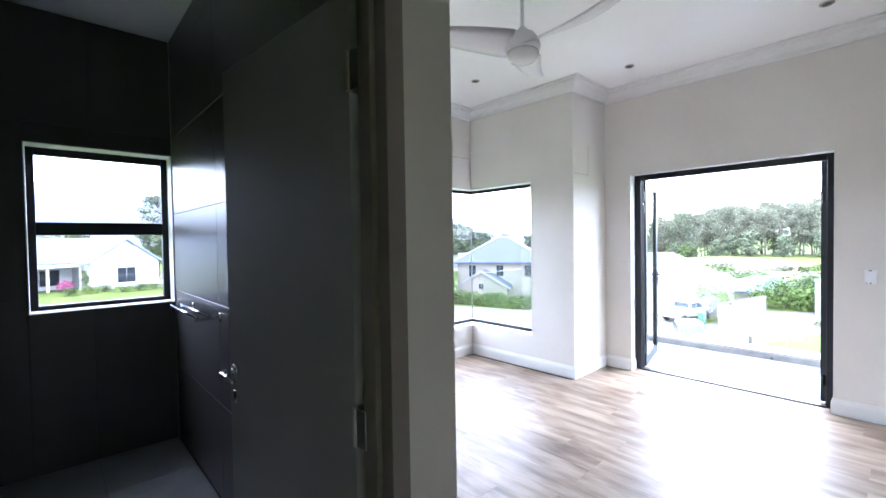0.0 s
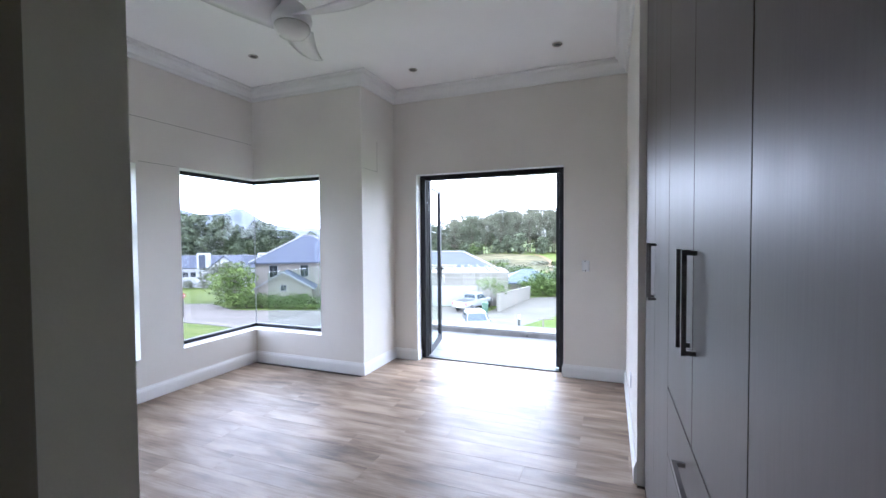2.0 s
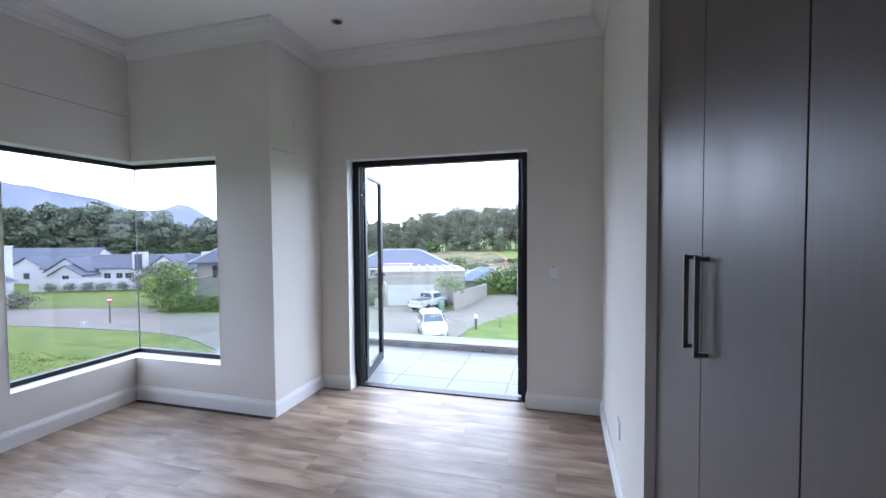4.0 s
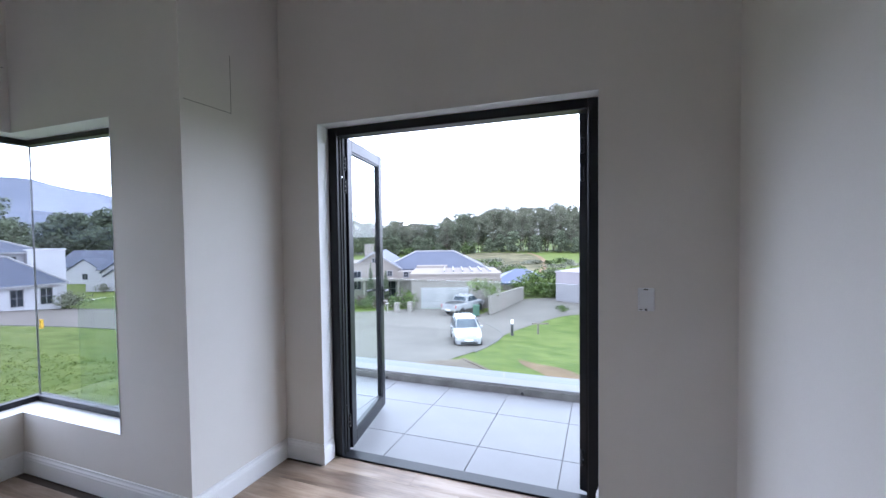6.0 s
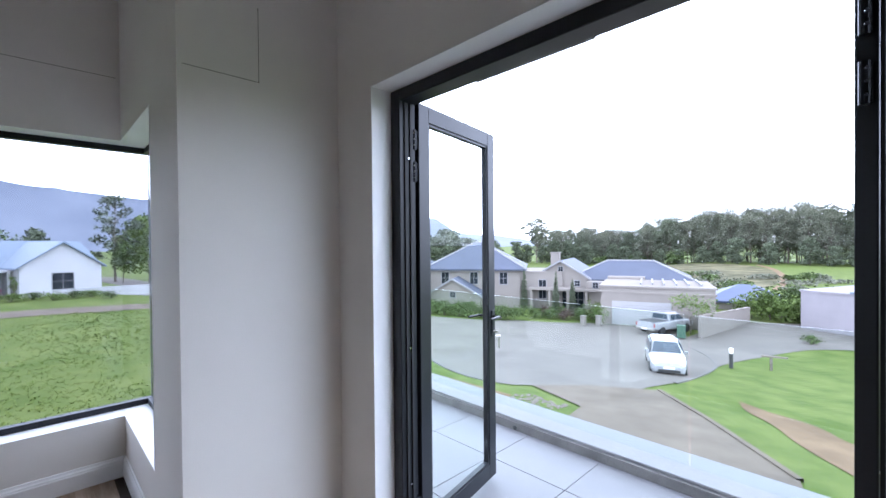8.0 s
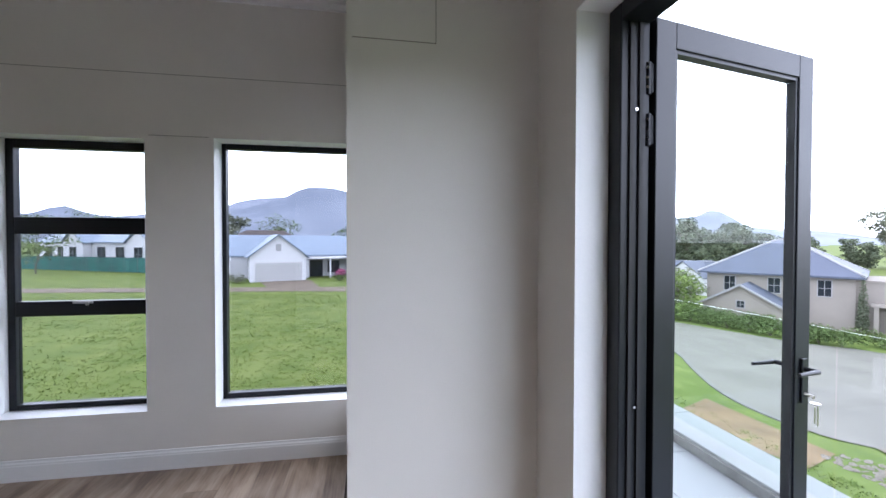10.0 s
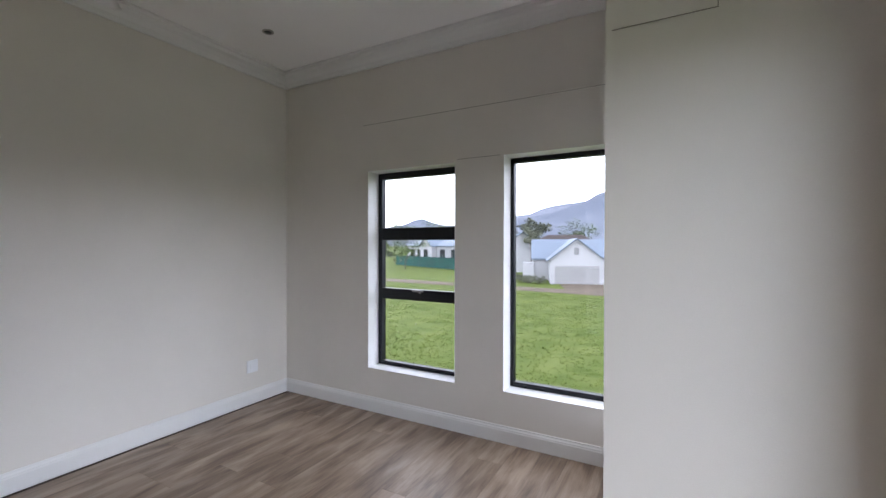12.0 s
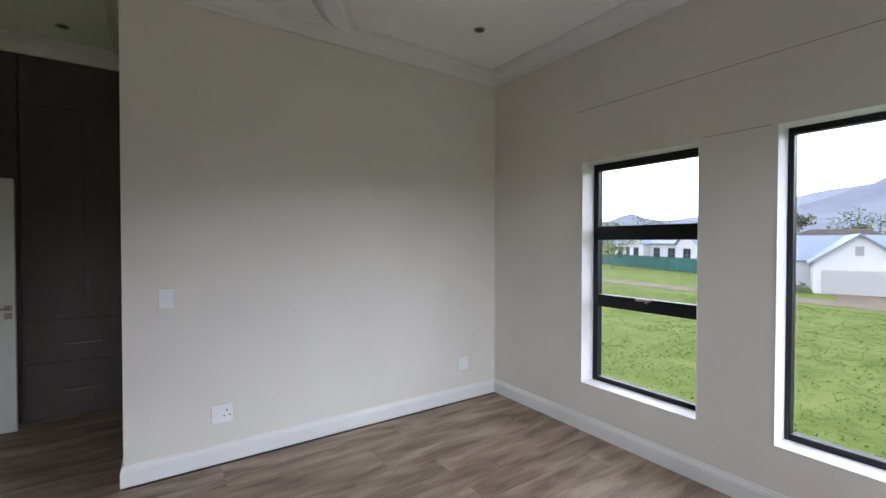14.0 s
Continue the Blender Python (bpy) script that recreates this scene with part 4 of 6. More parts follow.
patch("road", ROAD_NEAR + [(-5.2, 13.1)] + LAWN_EDGE + [(6, 50)] + ROAD_FAR, M_ROAD, "pale worn asphalt road and turning circle", "road", 0.03)
patch("driveway", [(-7.8, 14.0), (-5.2, 13.1), (-4.9, 11.5), (-4.6, 4.0), (2.5, 4.0), (0.7, 12.3), (-2.0, 15.6), (-4.4, 18.2), (-6.5, 16.2)], M_PAVE, "brown block-paved driveway to the house", "driveway", 0.045)
patch("sand_patch", smooth([(-1.9, 19.6), (-1.5, 18.2), (-0.4, 17.0), (0.3, 15.4), (1.9, 13.4), (3.2, 12.0), (7, 11.2), (6.3, 13.2), (4.4, 14.4), (3.4, 16.2), (1.4, 16.8), (0.6, 18.3), (-0.8, 18.8)]), M_SAND, "strip of bare orange sand in the lawn", "sand", 0.02)
patch("sand_patch_2", [(-11.5, 11.9), (-7.5, 12.2), (-6.8, 10.5), (-10, 9.2)], M_SAND, "bare sandy verge", "sand", 0.02)
patch("street_west", [(-44, -70), (-41, -30), (-39, -7), (-37.5, 3), (-41, 12), (-44.5, 12), (-41, 3), (-42, -7), (-44, -30), (-47, -70)], M_PAVE, "paved estate street past the field", "road", 0.03)
patch("driveway_west", [(-41, -4.5), (-49.0, -6.5), (-49.0, -12.2), (-41.5, -9.5)], M_PAVE, "paved driveway to a double garage", "driveway", 0.04)
patch("heath", smooth([(-70, 110), (-40, 88), (-12, 80), (-10.5, 100), (-14, 125), (-20, 150), (-32, 178), (-72, 176), (-88, 140), (-78, 118)]), M_HEATH, "rough brown-green heath below the wood", "heath", 0.05)
patch("footpath", smooth([(-10, 84), (-8.8, 84), (-10.2, 104), (-13.4, 126), (-18.4, 150), (-26, 174), (-28, 174), (-19.9, 150), (-14.7, 126), (-11.4, 104)]), M_SAND, "pale footpath across the meadow", "path", 0.09)
strip("kerb_1", ROAD_NEAR[:-6], 0.15, 0.05, M_CKERB, "pale concrete road kerb", "kerb")
strip("kerb_2", smooth([(-4.5, 20.5), (-4.35, 22), (-4.3, 25.3), (-4.6, 28.4), (-6.1, 31.6), (-7.5, 33.2)]), 0.15, 0.05, M_CKERB, "pale concrete kerb round the lawn", "kerb")
strip("kerb_3", [(0.7, 12.3), (-2.0, 15.6), (-4.4, 18.2)], 0.16, 0.09, M_PAVE, "brick edging of the driveway", "kerb")
strip("kerb_4", ROAD_FAR[3:], 0.15, 0.05, M_CKERB, "pale concrete road kerb", "kerb")

# ---------------------------------------------------------------- plants
def leaf_cloud(blobs, count, size, rnd, flat=0.6):
    """Many small leaf sprays in and on a set of blobs (centre, radii)."""
    vs, fs = [], []
    tot = sum(b[1][0] * b[1][1] * b[1][2] for b in blobs) ** 1.0
    for (c, r) in blobs:
        k = max(6, int(count * (r[0] * r[1] * r[2]) / tot))
        for _ in range(k):
            d = Vector((rnd.gauss(0, 1), rnd.gauss(0, 1), rnd.gauss(0, 1))).normalized() * (1.35 * rnd.random() ** 0.45 - 0.1 + rnd.uniform(0, 0.25))
            p = Vector((c[0] + d.x * r[0], c[1] + d.y * r[1], c[2] + d.z * r[2]))
            s = size * (0.5 + rnd.random())
            u = Vector((rnd.gauss(0, 1), rnd.gauss(0, 1), rnd.gauss(0, flat))).normalized() * s
            w = u.cross(Vector((rnd.gauss(0, 1), rnd.gauss(0, 1), rnd.gauss(0, 1)))).normalized() * s * 0.55
            i = len(vs)
            vs += [p - u, p + w * (0.6 + rnd.random() * 0.5), p + u, p - w * (0.6 + rnd.random() * 0.5)]
            fs.append((i, i + 1, i + 2, i + 3))
    return vs, fs


def foliage(name, blobs, count, size, mat, parent, seed, label=""):
    vs, fs = leaf_cloud(blobs, count, size, random.Random(seed))
    me = bpy.data.meshes.new(name)
    me.from_pydata([tuple(v) for v in vs], [], fs)
    me.materials.append(mat)
    ob = new(name, me)
    ob.parent = parent
    return tagged(ob, label) if label else ob


def tree(name, label, height, crown_w, seed, mat, stem=0.45, leaves=900, size=0.55, blobs_n=9, at=None, group="", tall=False, clump=0.25):
    """A tapered trunk, limbs, and a crown of leaf clumps, each at the end of a limb."""
    rnd = random.Random(seed)
    t = thing(name, label, "tree", at=at, group=group)
    bm = bmesh.new()
    r = 0.014 * height
    top = height * (0.88 if tall else 0.7)
    lean = Vector((rnd.uniform(-0.03, 0.03), rnd.uniform(-0.03, 0.03), 0)) * height
    axis = [Vector((0, 0, -0.5))]
    for k in range(5):
        axis.append(lean * ((k + 1) / 5) ** 2 + Vector((rnd.uniform(-0.012, 0.012) * height, rnd.uniform(-0.012, 0.012) * height, top * (k + 1) / 5)))
        rod(bm, axis[-2], axis[-1], r * (1 - k / 5.5), r * (1 - (k + 1) / 5.5), seg=7)
    blobs = []
    for k in range(blobs_n):
        u = (k + rnd.uniform(0.1, 0.9)) / blobs_n
        z = height * (stem + (0.98 - stem) * u)
        a_ = k * 2.4 + rnd.uniform(-0.6, 0.6)
        spread = crown_w * 0.5 * (math.sin(math.pi * (0.2 + 0.72 * u)) ** 0.7) * rnd.uniform(0.15, 0.95)
        c = lean * u + Vector((math.cos(a_) * spread, math.sin(a_) * spread, z))
        s = crown_w * clump * rnd.uniform(0.65, 1.15)
        blobs.append((c, (s, s, s * rnd.uniform(0.4, 0.75))))
        f = min(0.97, max(0.25, (z - spread * 0.8 - 0.06 * height) / top))
        q = f * 5
        i = min(4, int(q))
        rod(bm, axis[i].lerp(axis[i + 1], q - i), c, r * 0.35, r * 0.1, seg=5)
    part("trunk", bm, M_BARK, t)
    foliage("crown", blobs, leaves, size, mat, t, seed + 1)
    return t


def shrub(label, x, y, w, h, seed, mat=None, leaves=260, size=0.12, category="shrub", group="", d=None):
    rnd = random.Random(seed)
    t = thing("shrub", label, category, at=pose(x, y, land(x, y)), group=group)
    d = d or w
    bm = bmesh.new()
    for k in range(4):
        rod(bm, (0, 0, -0.1), (rnd.uniform(-w, w) * 0.25, rnd.uniform(-d, d) * 0.25, h * 0.6), 0.03, 0.012, seg=5)
    part("stems", bm, M_BARK, t)
    blobs = [((rnd.uniform(-w, w) * 0.3, rnd.uniform(-d, d) * 0.3, h * rnd.uniform(0.35, 0.7)), (w * 0.28, d * 0.28, h * 0.3)) for _ in range(7)]
    foliage("leaves", blobs, int(leaves * 1.8), size * 0.68, mat or M_LEAFS, t, seed + 5)
    return t


euc = [tree("tree", "tall grey-green eucalyptus in a dense row", 20, 11, 11 + 7 * k, M_LEAFD if k in (1, 3) else M_LEAFM, stem=(0.3, 0.1, 0.36, 0.06, 0.2)[k], leaves=5200, size=0.24, blobs_n=(28, 34, 24, 36, 30)[k], clump=0.19, at=pose(0, 0, 0), group="eucalyptus wood", tall=True) for k in range(5)]
rnd = random.Random(3)
placed = 0
for row in range(3):
    for k in range(38):
        u = k / 37
        # the wood runs across the north, nearer on the east
        x = -128 + 143 * u + rnd.uniform(-2, 2)
        y = 200 - 14 * u + row * 9 + rnd.uniform(-3, 3)
        h = rnd.uniform(0.78, 1.12) * (0.80 if u < 0.34 else 1.0)
        m = pose(x, y, land(x, y), 0, 0, rnd.uniform(0, 360)) @ Matrix.Diagonal((h, h, h, 1))
        src = euc[rnd.randrange(5)]
        if placed < 5:
            euc[placed].matrix_basis = m
        else:
            c = copy_thing(src, Matrix())
            c.matrix_basis = m
        placed += 1
wood = [tree("tree", "dark broadleaf tree in a distant belt", 14, 11, 71 + 5 * k, M_LEAFD, stem=0.12, leaves=2800, size=0.50, blobs_n=22, clump=0.17, at=pose(0, 0, 0), group="distant tree belt") for k in range(3)]
k = 0
for x, y, s in [(-250 + 7.5 * q + rnd.uniform(-3, 3), 150 + 0.28 * (q * 7.5) + rnd.uniform(-8, 8), rnd.uniform(0.6, 1.05)) for q in range(23)] + [(-180 + 5.5 * q, 92 + 1.9 * q + rnd.uniform(-6, 6), (1.42 - 0.022 * q) * rnd.uniform(0.78, 1.12)) for q in range(15)] + [(-172 + rnd.uniform(-8, 8), 52 + 6.5 * q, rnd.uniform(0.8, 1.15)) for q in range(10)] + [(-215 + rnd.uniform(-12, 12), 30 + 7 * q, rnd.uniform(0.8, 1.2)) for q in range(9)] + [(-104 + 7.4 * q + rnd.uniform(-3, 3), 184 - 0.6 * q + rnd.uniform(-3, 3), rnd.uniform(0.42, 0.68)) for q in range(16)] + [(-115 + rnd.uniform(-6, 6), -110 + 22 * q, rnd.uniform(0.45, 0.75)) for q in range(6)]:
    m = pose(x, y, land(x, y) - 0.4, 0, 0, rnd.uniform(0, 360)) @ Matrix.Diagonal((s, s, s, 1))
    if k < 3:
        wood[k].matrix_basis = m
    else:
        copy_thing(wood[k % 3], Matrix()).matrix_basis = m
    k += 1
tree("tree", "tall dark conifer with layered limbs behind the white house", 15, 6.5, 301, M_LEAFD, stem=0.2, leaves=1800, size=0.25, blobs_n=20, clump=0.18, at=pose(-88, 17.0, -4.4), tall=True)
tree("tree", "dark conifer with layered limbs beyond the white house", 12.5, 5.5, 305, M_LEAFD, stem=0.18, leaves=1800, size=0.22, blobs_n=20, clump=0.17, at=pose(-76.3, 8.1, -3.2), tall=True)
tree("tree", "tall umbrella-crowned tree behind the grey house", 17, 12, 307, M_LEAFD, stem=0.45, leaves=3000, size=0.30, blobs_n=20, clump=0.15, at=pose(-89, 25, -5.4), tall=True)
tree("tree", "broad yellow-green tree behind the grey house", 10.5, 8.5, 309, M_LEAFB, stem=0.25, leaves=2600, size=0.26, blobs_n=18, clump=0.2, at=pose(-78, 12.5, -4.4))
tree("tree", "tall dark tree behind the grey house", 13.5, 10, 313, M_LEAFD, stem=0.2, leaves=2600, size=0.30, blobs_n=20, clump=0.18, at=pose(-86, 34, -5.6))
tree("tree", "spreading tall tree standing clear of the wood", 19, 15, 311, M_LEAFM, stem=0.45, leaves=3200, size=0.42, blobs_n=20, clump=0.14, at=pose(-104, 160, -6.3), tall=True)
tree("tree", "young bright green tree by the garage", 3.3, 3.2, 321, M_LEAFB, stem=0.66, leaves=700, size=0.10, clump=0.2, at=pose(-9.05, 39.0, land(-9.05, 39.0)))
tree("tree", "grey-green garden tree at the road", 4.5, 5.0, 331, M_LEAFM, stem=0.2, leaves=3000, size=0.17, blobs_n=18, clump=0.2, at=pose(-38.6, 32.6, land(-38.6, 32.6)))
tree("tree", "bright green young tree at the road", 4.0, 4.2, 341, M_LEAFB, stem=0.2, leaves=2200, size=0.14, blobs_n=16, clump=0.2, at=pose(-33.8, 28.9, land(-33.8, 28.9)))
tree("tree", "small palm-like tree behind the white house", 8.6, 6.0, 351, M_LEAFM, stem=0.6, leaves=1300, size=0.26, blobs_n=14, clump=0.16, at=pose(-67.5, -21.0, -3.0))
for x, y, s in ((-80, -4, 1.0), (-78, 2, 0.8), (-64, -44, 1.15), (-76, 9, 0.75), (-93, -18.5, 1.4), (-95, -55, 1.6), (-87, -63, 1.45)):
    tree("tree", "leafy garden tree behind the houses", 7.0 * s, 6.0 * s, int(400 + x), M_LEAFS, stem=0.3, leaves=1400, size=0.18, blobs_n=14, clump=0.2, at=pose(x, y, -3.2), group="garden trees")

def cypress(x, y, h, seed):
    t = thing("cypress", "slim dark green cypress by the cream house", "tree", at=pose(x, y, land(x, y)), group="slim cypresses")
    part("trunk", rod(bmesh.new(), (0, 0, -0.2), (0, 0, h * 0.9), 0.09, 0.02, seg=6), M_BARK, t)
    blobs = [((0, 0, h * (0.08 + 0.84 * q / 12)), (0.32 * (1 - (q / 13) ** 2 * 0.8), 0.32 * (1 - (q / 13) ** 2 * 0.8), h * 0.10)) for q in range(13)]
    foliage("crown", blobs, 1900, 0.085, M_LEAFD, t, seed)

for k, (x, y, h) in enumerate(((-30.6, 40.6, 4.6), (-29.5, 42, 4.3), (-27.3, 41.2, 5.0), (-22.6, 40.4, 4.6), (-21.5, 42.0, 3.9))):
    cypress(x, y, h, 500 + k)
for k in range(16):
    u = k / 15
    shrub("dense green hedge shrub along the road", -34 + 10.5 * u, 28.6 + 4.6 * u + (k % 2) * 0.9, 2.2, 1.5, 600 + k, M_LEAFS, 320, 0.16, group="roadside hedge")
for k in range(9):
    u = k / 8
    shrub("low garden shrub by the cream house", -23 + 5.6 * u, 37.0 + 2.2 * u + (k % 2), 1.6, 1.25, 640 + k, M_FLOWER if k % 3 == 1 else M_LEAFS, 240, 0.15, group="garden bed")
shrub("clipped green shrub beside the garage", -17.2, 39.0, 2.2, 2.1, 660, M_LEAFB, 420, 0.16)
for k in range(12):
    shrub("leafy shrub beyond the parking area", -7.0 + 0.5 * k, 51.5 + (k % 3) * 2.2, 3.0, 2.2 + (k % 2) * 1.0, 670 + k, M_LEAFS if k % 3 else M_LEAFB, 360, 0.24, group="shrubs by the drive")
for k in range(34):
    u = k / 33
    x, y = -46 + 44 * u + rnd.uniform(-3, 3), 84 + rnd.uniform(-10, 26)
    shrub("rough heath bush in the meadow", x, y, rnd.uniform(3, 5.5), rnd.uniform(0.8, 1.7), 700 + k, M_LEAFM if k % 2 else M_LEAFS, 170, 0.4, group="heath bushes")
for x, y, s in ((-52, 178, 5.5), (-58, 186, 4.6), (-67, 182, 4.2), (-75, 190, 4.8), (-84, 182, 4.0), (-92, 184, 4.5)):
    shrub("round green bush at the edge of the wood", x, y, s * 1.3, s * 0.95, int(760 - x), M_LEAFS, 500, 0.55, group="bushes at the wood")
for k in range(8):
    u = (k + 0.4) / 8
    shrub("clipped round bush before the white wall", -84.5 + 21 * u, 48.3 + 9.4 * u, 2.1, 1.7, 800 + k, M_LEAFM, 260, 0.2, group="clipped bushes")
for k in range(7):
    shrub("low flowering bush in the front garden", -47.8 - (k % 3) * 0.9, -3.2 + 1.3 * k, 1.5, 0.7, 830 + k, M_LEAFB if k % 2 else M_LEAFS, 220, 0.12, group="front garden bushes")
shrub("magenta bougainvillea at the porch", -52.6, -3.0, 1.8, 1.1, 850, M_PINK, 260, 0.14)
shrub("small leafy plant at the porch", -52.3, -1.8, 0.9, 2.2, 851, M_LEAFB, 150, 0.14)
for k in range(4):
    shrub("low hedge beside the garage", -46.9 - 0.4 * k, -13.9 - 1.2 * k, 1.9, 1.0, 855 + k, M_LEAFM, 220, 0.14, group="garage hedge")
for k in range(5):
    shrub("flowering shrub on the lawn edge", -47.0 - 1.6 * k, 24.2 + 0.5 * k, 2.6, 1.6, 870 + k, M_LEAFM, 260, 0.18, group="lawn shrubs")
shrub("low shrub before the mauve house", -1.6, 41.6, 1.4, 0.7, 880, M_LEAFS, 180, 0.12)

# field grass: clumps of long blades on the near meadow, denser and higher in drifts
gv, gf = [], []
rg = random.Random(21)
for _ in range(32000):
    u = rg.random()
    x = -5.0 - 33 * u ** 1.5
    y = rg.uniform(-30, 11)
    drift = noise.noise((x * 0.22, y * 0.22, 0)) + 0.5 * noise.noise((x * 0.8, y * 0.8, 4))
    if drift < -0.25 and rg.random() < 0.7:
        continue
    z = land(x, y)
    s = rg.uniform(0.03, 0.065) * (1.0 + 0.9 * max(0.0, drift))
    for q in range(4):
        a_ = rg.uniform(0, 6.28)
        w = rg.uniform(0.014, 0.03) * 0.67
        lx, ly = math.cos(a_) * s * 1.5, math.sin(a_) * s * 1.5
        ox, oy = rg.uniform(-0.06, 0.06), rg.uniform(-0.06, 0.06)
        i = len(gv)
        gv += [(x + ox - ly * w / s, y + oy + lx * w / s, z - 0.02), (x + ox + ly * w / s, y + oy - lx * w / s, z - 0.02), (x + ox + lx, y + oy + ly, z + s)]
        gf.append((i, i + 1, i + 2))
me = bpy.data.meshes.new("field_grass")
me.from_pydata(gv, [], gf)
me.materials.append(M_BLADE)
tagged(new("field_grass", me), "long uneven green grass on the open field", "grass", kind="stuff")

# ---------------------------------------------------------------- houses
def hip_roof(bm, x0, x1, y0, y1, z0, z1, over=0.4):
    x0, x1, y0, y1 = x0 - over, x1 + over, y0 - over, y1 + over
    w, d = x1 - x0, y1 - y0
    if w >= d:
        r0, r1 = (x0 + d / 2, (y0 + y1) / 2), (x1 - d / 2 + 0.01, (y0 + y1) / 2)
    else:
        r0, r1 = ((x0 + x1) / 2, y0 + w / 2), ((x0 + x1) / 2, y1 - w / 2 + 0.01)
    e = [bm.verts.new(p) for p in ((x0, y0, z0), (x1, y0, z0), (x1, y1, z0), (x0, y1, z0))]
    f = [bm.verts.new((p.co.x, p.co.y, z0 - 0.18)) for p in e]
    a, b = bm.verts.new((*r0, z1)), bm.verts.new((*r1, z1))
    if w >= d:
        for q in ((e[0], e[1], b, a), (e[1], e[2], b), (e[2], e[3], a, b), (e[3], e[0], a)):
            bm.faces.new(q)
    else:
        for q in ((e[0], e[1], a), (e[1], e[2], b, a), (e[2], e[3], b), (e[3], e[0], a, b)):
            bm.faces.new(q)
    for k in range(4):
        bm.faces.new((f[k], f[(k + 1) % 4], e[(k + 1) % 4], e[k]))
    bm.faces.new(f[::-1])
    return [(Vector((*r0, z1)), Vector((*r1, z1)))] + [(v.co.copy(), (a if (v.co - a.co).length < (v.co - b.co).length else b).co.copy()) for v in e]


def gable_roof(bm, x0, x1, y0, y1, z0, z1, along="y", over=0.35, th=0.16):
    """A pitched roof whose ridge runs along an axis."""
    if along == "y":
        c, h = (x0 + x1) / 2, (x1 - x0) / 2 + over
        k = (z1 - z0) / ((x1 - x0) / 2)
        prof = [(c - h, z1 - k * h), (c, z1), (c + h, z1 - k * h), (c + h, z1 - k * h + th), (c, z1 + th), (c - h, z1 - k * h + th)]
        prism(bm, prof, y0 - over, y1 + over, "y")
    else:
        c, h = (y0 + y1) / 2, (y1 - y0) / 2 + over
        k = (z1 - z0) / ((y1 - y0) / 2)
        prof = [(c - h, z1 - k * h), (c, z1), (c + h, z1 - k * h), (c + h, z1 - k * h + th), (c, z1 + th), (c - h, z1 - k * h + th)]
        prism(bm, prof, x0 - over, x1 + over, "x")


def house_window(house, c, w, h, face, mat=None, bars_n=1, trim=None):
    """A window on a house wall. face: 'y-' looks to -y, 'x+' to +x, and so on, in the house's own axes."""
    s = -1 if face[1] == "-" else 1
    def bx(u0, u1, v0, v1, p0, p1):
        if face[0] == "y":
            return ((c[0] + u0, c[1] + min(s * p0, s * p1), c[2] + v0), (c[0] + u1, c[1] + max(s * p0, s * p1), c[2] + v1))
        return ((c[0] + min(s * p0, s * p1), c[1] + u0, c[2] + v0), (c[0] + max(s * p0, s * p1), c[1] + u1, c[2] + v1))
    t = 0.07
    win = part("window", B(bx(-w / 2 - t, -w / 2, -t, h + t, -0.05, 0.05), bx(w / 2, w / 2 + t, -t, h + t, -0.05, 0.05), bx(-w / 2, w / 2, -t, 0, -0.05, 0.07), bx(-w / 2, w / 2, h, h + t, -0.05, 0.05)), trim or M_RIDGE, house)
    part("pane", B(bx(-w / 2, w / 2, 0, h, -0.05, 0.01)), M_DARKWIN, win)
    mb = [bx(-0.02, 0.02, 0, h, 0.01, 0.03)] + [bx(-w / 2, w / 2, h / 2 - 0.02, h / 2 + 0.02, 0.012, 0.032)]
    part("glazing_bars", B(*mb), trim or M_RIDGE, win)


def garage_door(house, x0, x1, y, z0, h, face="y-", n=6):
    s = -1 if face[1] == "-" else 1
    bxs = []
    for k in range(n):
        a, b = z0 + h * k / n + 0.012, z0 + h * (k + 1) / n - 0.012
        if face[0] == "y":
            bxs.append(((x0, min(y, y + s * 0.05), a), (x1, max(y, y + s * 0.05), b)))
        else:
            bxs.append(((min(y, y + s * 0.05), x0, a), (max(y, y + s * 0.05), x1, b)))
    g = part("garage_door", B(((x0, y - 0.02, z0), (x1, y + 0.02, z0 + h))) if face[0] == "y" else B(((y - 0.02, x0, z0), (y + 0.02, x1, z0 + h))), M_CREAM, house)
    for q in bxs:
        part("panel", B(q), M_GDOOR, g)


def ridge_caps(house, lines):
    for a, b in lines:
        if (a - b).length > 0.3:
            part("ridge_cap", rod(bmesh.new(), a, b, 0.11, seg=6), M_RIDGE, house)


def gable_wall(bm, x0, x1, y0, y1, ze, zr, along="y"):
    if along == "y":
        prism(bm, [(x0, -0.6), (x1, -0.6), (x1, ze), ((x0 + x1) / 2, zr), (x0, ze)], y0, y1, "y")
    else:
        prism(bm, [(y0, -0.6), (y1, -0.6), (y1, ze), ((y0 + y1) / 2, zr), (y0, ze)], x0, x1, "x")


# cream house with the flat-roofed garage, across the turning circle
hn = thing("cream_house", "cream plastered house with blue-grey metal roof and flat-roofed garage", "house", at=pose(-16.0, 39.1, -6.2, 0, 0, 20))
part("garage_wall", B(((-0.8, 0, -0.6), (8.6, 7.5, 3.55))), M_CREAM, hn)
part("parapet_band", B(((-0.9, -0.10, 3.0), (8.7, 7.6, 3.16)), ((-0.95, -0.15, 3.55), (8.75, 7.65, 3.72))), M_CREAM, hn)
garage_door(hn, 0.2, 5.2, -0.02, 0.0, 2.25)
for k in range(6):
    part("pergola_beam", B(((2.6 + 1.0 * k, 1.2, 3.724), (2.75 + 1.0 * k, 7.0, 3.95))), M_RIDGE, hn)
part("main_wall", B(((-3.0, 9.0, -0.6), (7.6, 16.5, 3.55))), M_CREAM, hn)
bm = bmesh.new()
